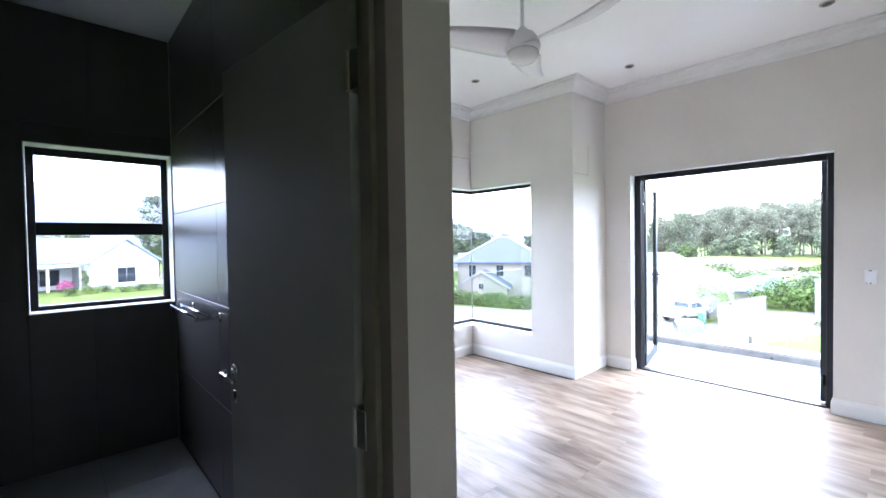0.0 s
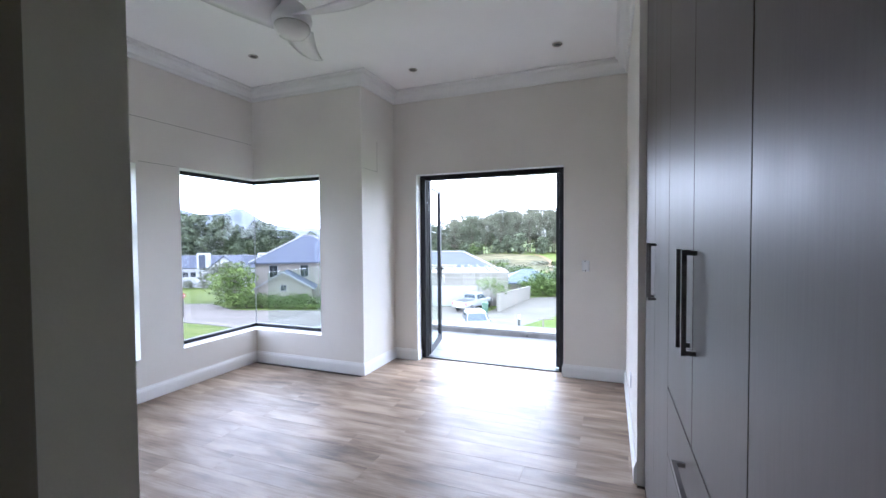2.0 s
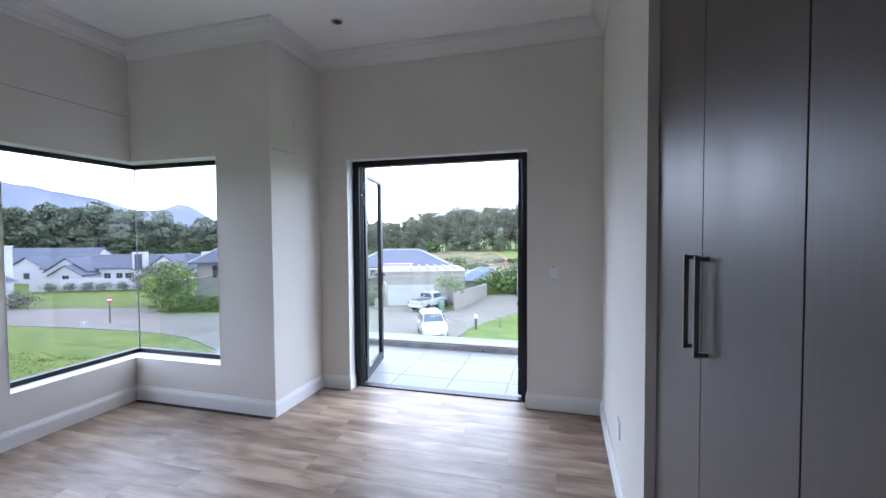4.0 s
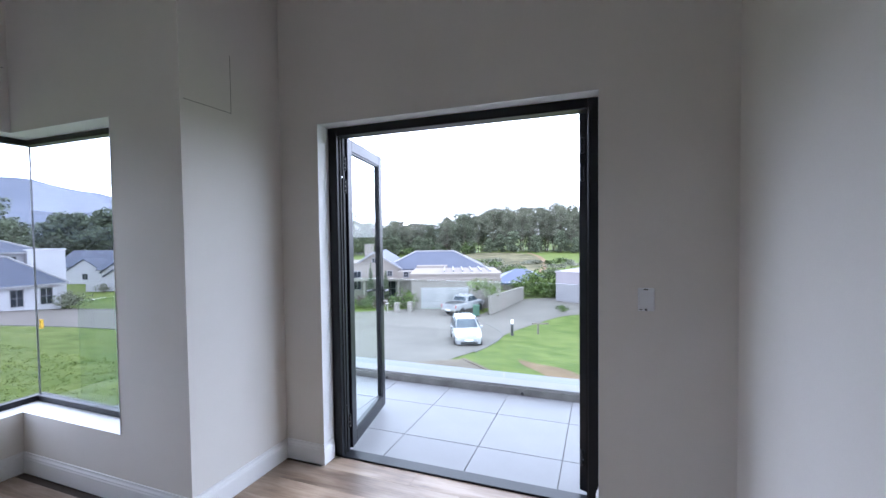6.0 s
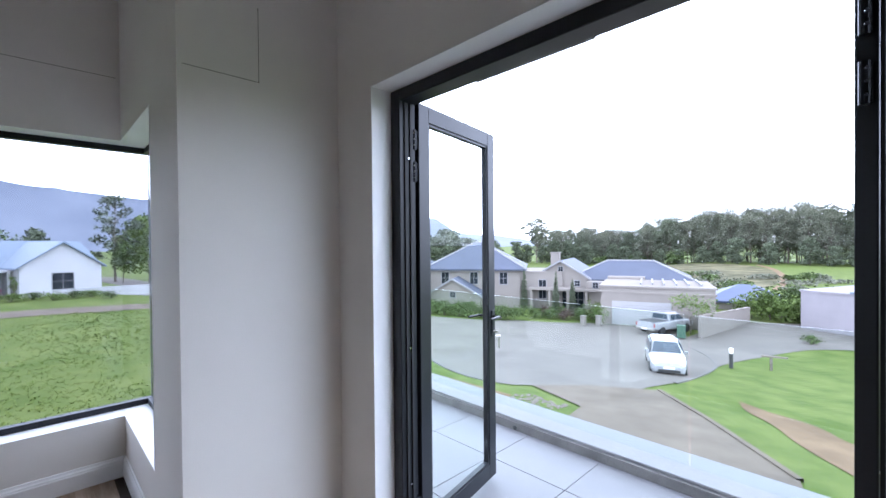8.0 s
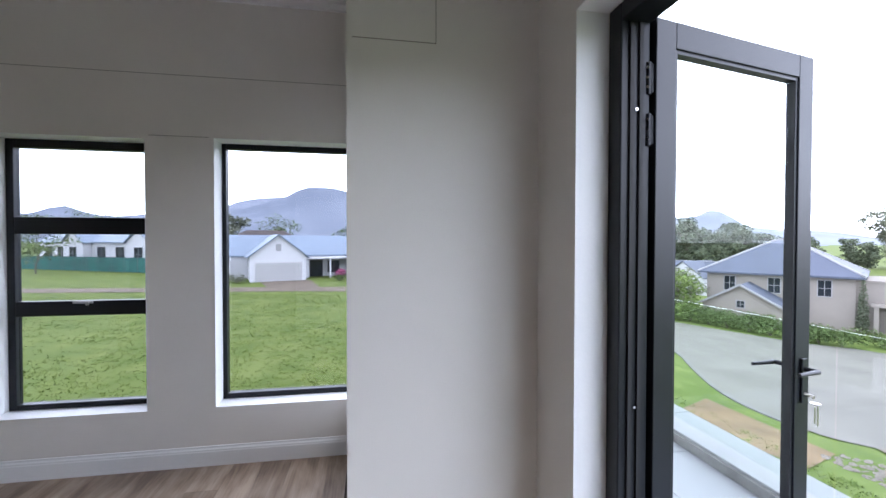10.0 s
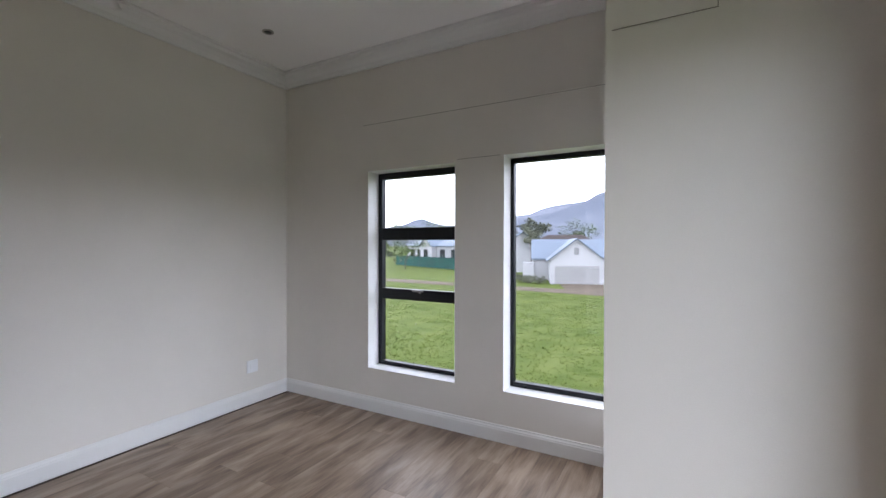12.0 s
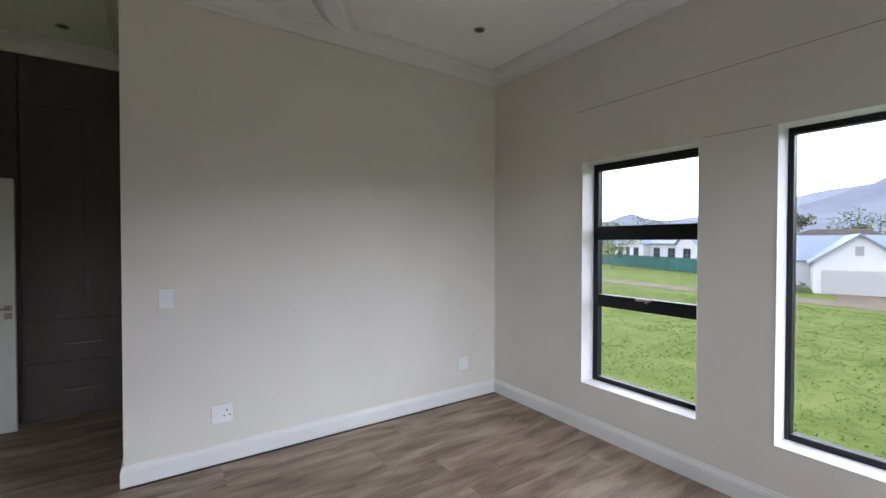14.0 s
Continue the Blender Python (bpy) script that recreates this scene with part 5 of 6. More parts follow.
lines = hip_roof(bm, -5.0, 7.6, 9.0, 16.5, 3.55, 5.6)
part("roof", bm, M_ROOF, hn, "blue-grey standing-seam roof")
ridge_caps(hn, lines)
bm = bmesh.new()
gable_wall(bm, -9.2, -3.0, 8.2, 18.0, 3.7, 5.6)
part("gable_wing", bm, M_CREAM, hn)
bm = bmesh.new()
gable_roof(bm, -9.2, -3.0, 8.2, 18.0, 3.7, 5.6)
part("roof", bm, M_ROOF, hn)
part("barge_board", prism(bmesh.new(), [(-9.6, 3.45), (-6.1, 5.6), (-2.6, 3.45), (-2.6, 3.68), (-6.1, 5.83), (-9.6, 3.68)], 7.78, 7.84, "y"), M_RIDGE, hn)
part("front_wing", B(((-3.0, 6.5, -0.6), (-0.8, 9.0, 3.4)), ((-0.8, 7.5, -0.6), (3.0, 9.0, 4.0))), M_CREAM, hn)
part("veranda_roof", B(((-9.4, 5.8, 2.35), (-0.9, 8.2, 2.62))), M_CREAM, hn)
for x in (-9.1, -7.0, -4.9, -2.9):
    part("column", B(((x - 0.16, 5.95, -0.6), (x + 0.16, 6.27, 2.35))), M_CREAM, hn)
for x in (-8.0, -6.0, -4.1):
    house_window(hn, (x, 8.2, 0.2), 1.2, 1.9, "y-")
for x in (-8.2, -4.2, -2.0):
    house_window(hn, (x, 8.2 if x < -3 else 6.5, 2.75), 0.55, 0.6, "y-")
house_window(hn, (-6.1, 8.2, 4.45), 0.5, 0.5, "y-")
for x in (3.2, 4.8, 6.6):
    house_window(hn, (x, 9.0, 2.75), 0.6, 0.6, "y-")
part("chimney", B(((-8.3, 13.2, 3.0), (-7.2, 14.2, 6.5)), ((-8.4, 13.1, 6.5), (-7.1, 14.3, 6.62))), M_CREAM, hn)
bw = thing("garden_wall", "stepped cream boundary wall beside the drive", "wall", at=pose(-8.05, 37.8, -6.2, 0, 0, 83))
for k in range(6):
    part("wall_panel", B(((k * 1.8, -0.11, -0.5), (k * 1.8 + 1.8, 0.11, 1.75 - 0.06 * k)), ((k * 1.8 - 0.03, -0.15, 1.75 - 0.06 * k), (k * 1.8 + 1.8, 0.15, 1.84 - 0.06 * k))), M_CREAM, bw)
gp = thing("gate_pillars", "pair of low cream gate pillars in the hedge", "gate")
for x, y in ((-17.2, 36.2), (-16.2, 37.2)):
    part("pillar", B(((x - 0.2, y - 0.2, -6.5), (x + 0.2, y + 0.2, -5.25)), ((x - 0.24, y - 0.24, -5.25), (x + 0.24, y + 0.24, -5.17))), M_CREAM, gp)

# cream two-storey house
hl = thing("cream_villa", "cream two-storey house with a blue-grey hipped roof", "house", at=pose(-35.5, 42.5, -6.2, 0, 0, 34))
part("main_wall", B(((-5.6, -5.0, -0.6), (5.6, 5.0, 4.75))), M_CREAM, hl)
bm = bmesh.new()
lines = hip_roof(bm, -5.6, 5.6, -5.0, 5.0, 4.75, 8.0, 0.7)
part("roof", bm, M_ROOF, hl, "blue-grey standing-seam roof")
ridge_caps(hl, lines)
part("side_wing", B(((5.6, -4.6, -0.6), (10.5, 3.0, 4.3)), ((5.5, -4.7, 4.3), (10.6, 3.1, 4.45))), M_CREAM, hl)
bm = bmesh.new()
gable_wall(bm, -5.0, 1.2, -9.0, -5.0, 1.9, 3.7)
part("porch_wing", bm, M_CREAM, hl)
bm = bmesh.new()
gable_roof(bm, -5.0, 1.2, -9.0, -5.0, 1.9, 3.7)
part("porch_roof", bm, M_ROOF, hl)
part("barge_board", prism(bmesh.new(), [(-5.4, 1.65), (-1.9, 3.72), (1.6, 1.65), (1.6, 1.86), (-1.9, 3.93), (-5.4, 1.86)], -9.42, -9.36, "y"), M_RIDGE, hl)
for x in (-3.6, 0.0, 3.6):
    house_window(hl, (x, -5.0, 2.9), 0.9, 1.4, "y-")
house_window(hl, (-1.9, -9.0, 1.7), 0.6, 0.6, "y-")
house_window(hl, (8.2, -4.6, 1.2), 0.8, 2.2, "y-")

# mauve flat-roofed house
hm = thing("mauve_house", "pale mauve flat-roofed house by the parking area", "house", at=pose(-2.9, 48.4, -6.2, 0, 0, -22))
part("main_wall", B(((0, 0, -0.6), (8.6, 9, 3.3)), ((-0.08, -0.08, 3.3), (8.6, 9, 3.45))), M_MAUVE, hm)
part("upper_wall", B(((4.6, 1.2, 3.45), (14, 10, 5.6)), ((8.6, 0.6, -0.6), (15, 9, 3.4))), M_MAUVE, hm)
part("flat_roof", B(((3.6, -0.35, 3.45), (15.2, 9.4, 3.62))), M_ROOFL, hm)
for x in (9.8, 12.6):
    house_window(hm, (x, 0.6, 1.0), 1.2, 1.3, "y-")
hb = thing("blue_roof_cottage", "low house with a dark blue hipped roof among shrubs", "house", at=pose(-9.0, 60.0, -6.2, 0, 0, 15))
part("main_wall", B(((-4, -3, -0.6), (4, 3.5, 1.0))), M_CREAM, hb)
bm = bmesh.new()
lines = hip_roof(bm, -4, 4, -3, 3.5, 1.0, 2.7)
part("roof", bm, material("deep_blue_sheet_roof", (0.05, 0.07, 0.13), 0.5, var=0.1, scale=0.6, fine=8), hb)

# long white house behind its garden wall
gw = thing("white_garden_wall", "long white garden wall before the white house", "wall", at=pose(-88.0, 48.5, -8.2, 0, 0, 25.5))
for k in range(10):
    part("wall_panel", B(((k * 2.6, -0.12, -0.6), (k * 2.6 + 2.57, 0.12, 2.0)), ((k * 2.6, -0.16, 2.0), (k * 2.6 + 2.6, 0.16, 2.08))), M_HWHITE, gw)
hw = thing("white_long_house", "long white house with blue-grey roofs and broad chimneys", "house", at=pose(-99.0, 57.0, -8.2, 0, 0, 17))
bm = bmesh.new()
gable_wall(bm, 0, 36, 0, 8, 3.3, 5.6, along="x")
part("main_wall", bm, M_HWHITE, hw)
bm = bmesh.new()
gable_roof(bm, 0, 36, 0, 8, 3.3, 5.6, along="x")
part("roof", bm, M_ROOF, hw, "blue-grey sheet roof")
part("ridge_cap", B(((-0.3, 3.9, 5.72), (36.3, 4.1, 5.84))), M_RIDGE, hw)
bm = bmesh.new()
gable_wall(bm, -16, 4, 6, 16, 3.6, 7.0, along="x")
part("rear_wing", bm, M_HWHITE, hw)
bm = bmesh.new()
gable_roof(bm, -16, 4, 6, 16, 3.6, 7.0, along="x")
part("roof", bm, M_ROOF, hw)
for x0, x1, y0, ze, zr in ((3.0, 11.0, -2.5, 2.9, 5.4), (5.5, 11.5, -4.5, 2.3, 4.1), (22.0, 30.0, -2.5, 2.9, 5.8), (-9.0, -1.0, 2.0, 3.0, 5.4)):
    bm = bmesh.new()
    gable_wall(bm, x0, x1, y0, 6.5, ze, zr)
    part("gable_wing", bm, M_HWHITE, hw)
    bm = bmesh.new()
    gable_roof(bm, x0, x1, y0, 6.5, ze, zr)
    part("roof", bm, M_ROOF, hw)
for x in (18.6, 32.4):
    part("chimney", B(((x, -0.8, -0.6), (x + 2.6, 0.2, 6.5))), M_HWHITE, hw)
    part("chimney_panel", B(((x + 0.5, -0.86, 2.9), (x + 2.0, -0.79, 6.1))), M_ROOF, hw)
for x, y in ((13.0, 0.0), (15.4, 0.0), (17.2, 0.0), (21.0, 0.0), (26.0, -2.5), (31.2, 0.0), (8.5, -4.5), (-5.0, 2.0)):
    house_window(hw, (x, y, 1.0), 1.2, 1.2, "y-")
hk = thing("grey_villa", "pale grey house with blue-grey hipped roofs and a flat entrance canopy", "house", at=pose(-52.5, 12.5, -4.9, 0, 0, 82))
part("main_wall", B(((-2.7, 1.0, -0.8), (11.5, 10.0, 5.3))), M_HWHITE, hk)
bm = bmesh.new()
lines = hip_roof(bm, -2.7, 11.5, 1.0, 10.0, 5.3, 7.5, 0.6)
part("roof", bm, M_ROOF, hk, "blue-grey standing-seam roof")
ridge_caps(hk, lines)
part("gutter", B(((-3.35, 0.30, 5.12), (12.15, 0.42, 5.30))), M_RIDGE, hk)
part("low_wing_wall", B(((3.4, -3.0, -0.8), (12.0, 1.0, 2.3))), M_HWHITE, hk)
bm = bmesh.new()
lines = hip_roof(bm, 2.6, 12.0, -3.0, 3.0, 2.3, 4.9, 0.5)
part("low_roof", bm, M_ROOF, hk, "blue-grey hipped roof over the front wing")
ridge_caps(hk, lines)
part("low_gutter", B(((2.1, -3.62, 2.12), (12.5, -3.5, 2.28))), M_RIDGE, hk)
part("chimney", B(((3.2, 0.6, 4.0), (4.7, 1.6, 7.55)), ((3.1, 0.5, 7.55), (4.8, 1.7, 7.7))), M_HWHITE, hk)
part("parapet_block", B(((10.6, 0.2, -0.8), (13.6, 3.2, 5.4)), ((10.5, 0.1, 5.4), (13.7, 3.3, 5.55))), M_HWHITE, hk)
part("entrance_canopy", B(((0.7, -3.6, 2.42), (4.2, 1.0, 2.72))), M_HWHITE, hk)
for x in (0.95, 3.3):
    part("canopy_post", B(((x - 0.16, -3.45, -0.8), (x + 0.16, -3.1, 2.42))), M_HWHITE, hk)
fd = part("front_door", B(((2.0, -2.5, -0.2), (3.1, -2.42, 2.35))), M_GDOOR, hk, "pale front door with square lights")
for z in (0.15, 0.75, 1.35, 1.9):
    part("pane", B(((2.25, -2.53, z), (2.85, -2.505, z + 0.36))), M_DARKWIN, fd)
part("entrance_wall", B(((1.2, -2.42, -0.8), (3.4, -2.2, 2.42))), M_HWHITE, hk)
for x in (-1.15, -0.25):
    house_window(hk, (x, 1.0, 2.0), 0.42, 2.4, "y-")
for x in (5.5, 6.7, 8.8, 10.9):
    house_window(hk, (x, -3.0, 0.35), 0.85, 1.5, "y-")
for x in (7.4, 9.6):
    house_window(hk, (x, 1.0, 3.9), 0.8, 0.9, "y-")
part("yard_wall", B(((-10.0, -1.2, -0.8), (-1.6, -0.9, 2.35)), ((-10.05, -1.26, 2.35), (-1.55, -0.84, 2.5))), M_HWHITE, hk)
garage_door(hk, -7.4, -2.2, -1.2, -0.2, 1.75)
for (x, y, r, zb, w, ze, zr) in ((-94, 40, 68, -6.5, 8, 5.6, 7.8),):
    g = thing("grey_gable_house", "tall grey gabled house behind the street", "house", at=pose(x, y, zb, 0, 0, r))
    bm = bmesh.new()
    gable_wall(bm, -w / 2, w / 2, 0, 9, ze, zr)
    part("main_wall", bm, M_MAUVE, g)
    bm = bmesh.new()
    gable_roof(bm, -w / 2, w / 2, 0, 9, ze, zr, over=0.5)
    part("roof", bm, M_ROOFL, g)
    house_window(g, (0, 0, ze + 0.2), 0.9, 1.2, "y-")

# white house with the double garage, west of the field
hg = thing("white_garage_house", "white house with a pale blue sheet roof and double garage", "house", at=pose(-48.0, -9.75, -2.95, 0, 0, 17) @ Matrix.Translation((49.0, 9.45, 0)))
bm = bmesh.new()
gable_wall(bm, -60, -49.0, -12.4, -6.5, 2.85, 5.15, along="x")
part("garage_wing", bm, M_HWHITE, hg)
bm = bmesh.new()
gable_roof(bm, -59.5, -49.0, -12.4, -6.5, 2.85, 5.15, along="x")
part("roof", bm, M_ROOFL, hg, "pale blue sheet roof")
garage_door(hg, -11.9, -7.0, -48.98, 0.0, 2.1, "x+")
part("gable_vent", B(((-49.02, -9.75, 3.4), (-48.95, -9.2, 4.2))), M_RIDGE, hg)
bm = bmesh.new()
gable_wall(bm, -64, -54.5, -14.2, 7.0, 2.8, 5.15)
part("main_wall", bm, M_HWHITE, hg)
bm = bmesh.new()
gable_roof(bm, -64, -54.5, -14.2, 7.0, 2.8, 5.15)
part("roof", bm, M_ROOFL, hg)
bm = bmesh.new()
gable_wall(bm, -58, -50.2, -0.4, 5.8, 2.8, 5.0, along="x")
part("bedroom_wing", bm, M_HWHITE, hg)
bm = bmesh.new()
gable_roof(bm, -59, -50.2, -0.4, 5.8, 2.8, 5.0, along="x")
part("roof", bm, M_ROOFL, hg)
house_window(hg, (-50.2, 2.7, 0.6), 1.6, 1.5, "x+")
part("porch_roof", B(((-54.5, -6.2, 2.35), (-51.5, -0.4, 2.55))), M_HWHITE, hg)
for y in (-5.9, -3.2, -0.7):
    part("porch_post", B(((-51.8, y - 0.1, -0.3), (-51.6, y + 0.1, 2.35))), M_HWHITE, hg)
part("front_door", B(((-54.5, -5.2, 0), (-54.42, -3.6, 2.1))), M_DARKWIN, hg)
house_window(hg, (-54.5, -2.2, 0.5), 1.5, 1.5, "x+")
part("side_store", B(((-58, -15.6, -0.6), (-54.0, -14.2, 2.2))), M_HWHITE, hg)
hq = thing("brown_roof_house", "house with a broad brown tiled roof behind", "house", at=pose(-79, -18.2, -3.0, 0, 0, 103))
part("main_wall", B(((-8, -5, -0.6), (8, 5, 3.8))), M_CREAM, hq)
bm = bmesh.new()
lines = hip_roof(bm, -8, 8, -5, 5, 3.8, 6.5)
part("roof", bm, M_ROOFB, hq)
hf = thing("new_white_house", "new white house behind green shade netting", "house", at=pose(-78, -50, -3.0, 0, 0, 58))
bm = bmesh.new()
gable_wall(bm, -6, 30, 0, 9, 4.4, 6.6, along="x")
part("main_wall", bm, M_HWHITE, hf)
bm = bmesh.new()
gable_roof(bm, -6, 30, 0, 9, 4.4, 6.6, along="x")
part("roof", bm, M_ROOFL, hf)
for x0 in (3.4, 19.0):
    bm = bmesh.new()
    gable_wall(bm, x0, x0 + 5.2, -1.2, 4, 4.4, 6.1)
    part("gable_wing", bm, M_HWHITE, hf)
    bm = bmesh.new()
    gable_roof(bm, x0, x0 + 5.2, -1.2, 4, 4.4, 6.1)
    part("roof", bm, M_ROOFL, hf)
for x in (-3, 0.5, 11, 15.5, 26.5):
    house_window(hf, (x, 0, 1.6), 2.0, 2.0, "y-")
for x in (6, 21.6):
    house_window(hf, (x, -1.2, 1.6), 1.8, 2.0, "y-")
nf = thing("netting_fence", "green shade-net fence round the building plot", "fence", at=pose(-76.5, -55.0, -2.95, 0, 0, 62.5))
for k in range(12):
    part("net_panel", B(((k * 2.6 + 0.03, -0.015, 0.05), (k * 2.6 + 2.57, 0.015, 2.15))), M_NET, nf)
    part("post", rod(bmesh.new(), (k * 2.6, 0, -0.3), (k * 2.6, 0, 2.3), 0.05, seg=8), M_POST, nf)

# ---------------------------------------------------------------- mountains
def mountain(name, label, radius, a0, a1, peak, mat, seed, base=0.0):
    rows, cols = 14, 90
    vs, fs = [], []
    for j in range(rows):
        v = j / (rows - 1)
        for i in range(cols):
            a = a0 + (a1 - a0) * i / (cols - 1)
            top = peak(a) * (1 + 0.03 * noise.noise((a * 0.5, seed, 0)) + 0.025 * noise.noise((a * 1.7, seed, 3)))
            r = radius + 500 * v + 25 * noise.noise((a * 0.6, v * 3, seed))
            h = base + top * v * (1 + 0.12 * noise.noise((a * 0.9, v * 4, seed + 5)) * (1 - v))
            vs.append((-math.sin(radians(a)) * r, math.cos(radians(a)) * r, -10 + h))
    for j in range(rows - 1):
        for i in range(cols - 1):
            p = j * cols + i
            fs.append((p, p + 1, p + cols + 1, p + cols))
    me = bpy.data.meshes.new(name)
    me.from_pydata(vs, [], fs)
    me.materials.append(mat)
    for p in me.polygons:
        p.use_smooth = True
    tagged(new(name, me), label, "mountain", kind="structure")


def peaks(*spots):
    def f(a):
        if a <= spots[0][0]:
            return spots[0][1]
        for (p, h), (q, k) in zip(spots, spots[1:]):
            if a <= q:
                return h + (k - h) * ease((a - p) / (q - p))
        return spots[-1][1]
    return f


mountain("mountain", "mountain massif with haze painted into its blue-grey colour", 1400, 36, 142, peaks((37, 0), (43, 55), (47.5, 136), (49.5, 108), (52, 104), (53.5, 130), (56, 150), (61, 180), (66, 212), (74, 200), (82, 190), (89, 212), (96, 243), (98, 238), (101, 196), (103, 164), (105, 146), (108.5, 131), (115, 96), (119, 100), (122, 130), (125, 96), (130, 60), (141, 0)), M_MOUNT, 4)
mountain("mountain_far", "distant mountain ridge with haze painted into its pale colour", 2050, 28, 152, peaks((29, 0), (40, 70), (50, 120), (62, 190), (75, 210), (92, 250), (100, 262), (105, 240), (107.5, 194), (113, 150), (122, 110), (134, 60), (151, 0)), M_MOUNTF, 9)

# ---------------------------------------------------------------- vehicles and street things
def wheel(v, x, y, r, w):
    t = part("wheel", lathe(bmesh.new(), [(r * 0.62, -w / 2), (r * 0.95, -w / 2), (r, -w / 3), (r, w / 3), (r * 0.95, w / 2), (r * 0.62, w / 2)], 24), M_TYRE, v)
    t.matrix_basis = Matrix.Translation((x, y, r)) @ Matrix.Rotation(radians(90), 4, "X")
    bm = lathe(bmesh.new(), [(r * 0.12, -w * 0.46), (r * 0.6, -w * 0.40), (r * 0.6, w * 0.40), (r * 0.12, w * 0.46)], 20)
    part("rim", bm, M_ALLOY, t)


def loft(bm, sections):
    """A closed skin over sections of (x, [(y, z), ...])."""
    loops = [[bm.verts.new((x, y, z)) for y, z in pts] for x, pts in sections]
    n = len(loops[0])
    for a, b in zip(loops, loops[1:]):
        for k in range(n):
            bm.faces.new((a[k], a[(k + 1) % n], b[(k + 1) % n], b[k]))
    bm.faces.new(loops[0][::-1])
    bm.faces.new(loops[-1])
    return bm


def body_ring(w, zb, zm, zt, wt):
    """A car's cross-section: sill, belt line, roof."""
    return [(-w * 0.92, zb), (-w, zb + 0.15), (-w, zm - 0.06), (-w * 0.97, zm), (-wt, zt - 0.05), (-wt * 0.8, zt), (wt * 0.8, zt), (wt, zt - 0.05), (w * 0.97, zm), (w, zm - 0.06), (w, zb + 0.15), (w * 0.92, zb)]


def side_glass(v, pts, y, s):
    bm = bmesh.new()
    a = [bm.verts.new((x, s * (y - (z - 0.9) * 0.22 + 0.012), z)) for x, z in pts]
    b = [bm.verts.new((x, s * (y - (z - 0.9) * 0.22 - 0.02), z)) for x, z in pts]
    n = len(pts)
    bm.faces.new(a)
    bm.faces.new(b[::-1])
    for k in range(n):
        bm.faces.new((a[k], a[(k + 1) % n], b[(k + 1) % n], b[k]))
    part("side_window", bm, M_CARGLASS, v)


def slab(name, v, quad, th, mat, label=""):
    """A thin plate over four corners."""
    q = [Vector(p) for p in quad]
    n = (q[1] - q[0]).cross(q[3] - q[0]).normalized() * th
    bm = bmesh.new()
    a, b = [bm.verts.new(p + n) for p in q], [bm.verts.new(p - n) for p in q]
    bm.faces.new(a)
    bm.faces.new(b[::-1])
    for k in range(4):
        bm.faces.new((a[k], a[(k + 1) % 4], b[(k + 1) % 4], b[k]))
    part(name, bm, mat, v, label)


hatch = thing("hatchback_car", "white small hatchback parked at the kerb", "car", at=pose(-6.1, 24.0, land(-6.1, 24.0) + 0.03, 0, 0, -66))
part("body", loft(bmesh.new(), [(-1.92, body_ring(0.74, 0.35, 0.80, 1.15, 0.58)), (-1.85, body_ring(0.82, 0.25, 0.92, 1.40, 0.60)), (-1.45, body_ring(0.85, 0.22, 0.95, 1.53, 0.62)), (-0.3, body_ring(0.86, 0.22, 0.95, 1.56, 0.63)), (0.25, body_ring(0.86, 0.22, 0.95, 1.50, 0.61)), (0.95, body_ring(0.85, 0.22, 0.93, 1.05, 0.70)), (1.55, body_ring(0.82, 0.22, 0.80, 0.90, 0.66)), (1.85, body_ring(0.74, 0.25, 0.66, 0.74, 0.58)), (1.93, body_ring(0.62, 0.30, 0.55, 0.60, 0.48))]), M_CARPAINT, hatch, smooth=False)
slab("windscreen", hatch, ((0.27, -0.56, 1.475), (0.27, 0.56, 1.475), (0.92, 0.68, 1.075), (0.92, -0.68, 1.075)), 0.012, M_CARGLASS)
slab("rear_window", hatch, ((-1.80, -0.52, 1.42), (-1.80, 0.52, 1.42), (-1.905, 0.56, 1.10), (-1.905, -0.56, 1.10)), 0.03, M_CARGLASS)
for s in (-1, 1):
    side_glass(hatch, [(-1.6, 1.0), (-0.42, 1.0), (-0.42, 1.44), (-1.35, 1.42)], 0.835, s)
    side_glass(hatch, [(-0.34, 1.0), (0.82, 1.0), (0.22, 1.42), (-0.34, 1.44)], 0.835, s)
    slab("headlight", hatch, ((1.50, s * 0.52, 0.86), (1.50, s * 0.80, 0.80), (1.84, s * 0.70, 0.66), (1.86, s * 0.46, 0.70)), 0.02, M_OPAL, "clear headlight")
    slab("tail_light", hatch, ((-1.895, s * 0.66, 1.15), (-1.895, s * 0.78, 1.1), (-1.93, s * 0.80, 0.80), (-1.93, s * 0.68, 0.80)), 0.02, M_REDLAMP)
    part("door_mirror", B(((0.55, min(s * 0.86, s * 1.02), 0.98), (0.68, max(s * 0.86, s * 1.02), 1.12)), bevel=0.03), M_CARPAINT, hatch)
part("grille", B(((1.86, -0.50, 0.30), (1.955, 0.50, 0.43)), bevel=0.02), M_DARKPLASTIC, hatch, "dark lower grille")
part("upper_grille", B(((1.86, -0.30, 0.585), (1.90, 0.30, 0.625)), bevel=0.01), M_DARKPLASTIC, hatch)
part("badge", rod(bmesh.new(), (1.88, 0, 0.645), (1.905, 0, 0.645), 0.05, seg=14), M_CHROME, hatch)
for s in (-1, 1):
    part("wiper", rod(bmesh.new(), (0.95, s * 0.3 - 0.2, 1.075), (0.70, s * 0.3 + 0.22, 1.24), 0.012, seg=6), M_DARKPLASTIC, hatch)
    part("fog_lamp", rod(bmesh.new(), (1.84, s * 0.58, 0.38), (1.90, s * 0.58, 0.38), 0.055, seg=14), M_OPAL, hatch)
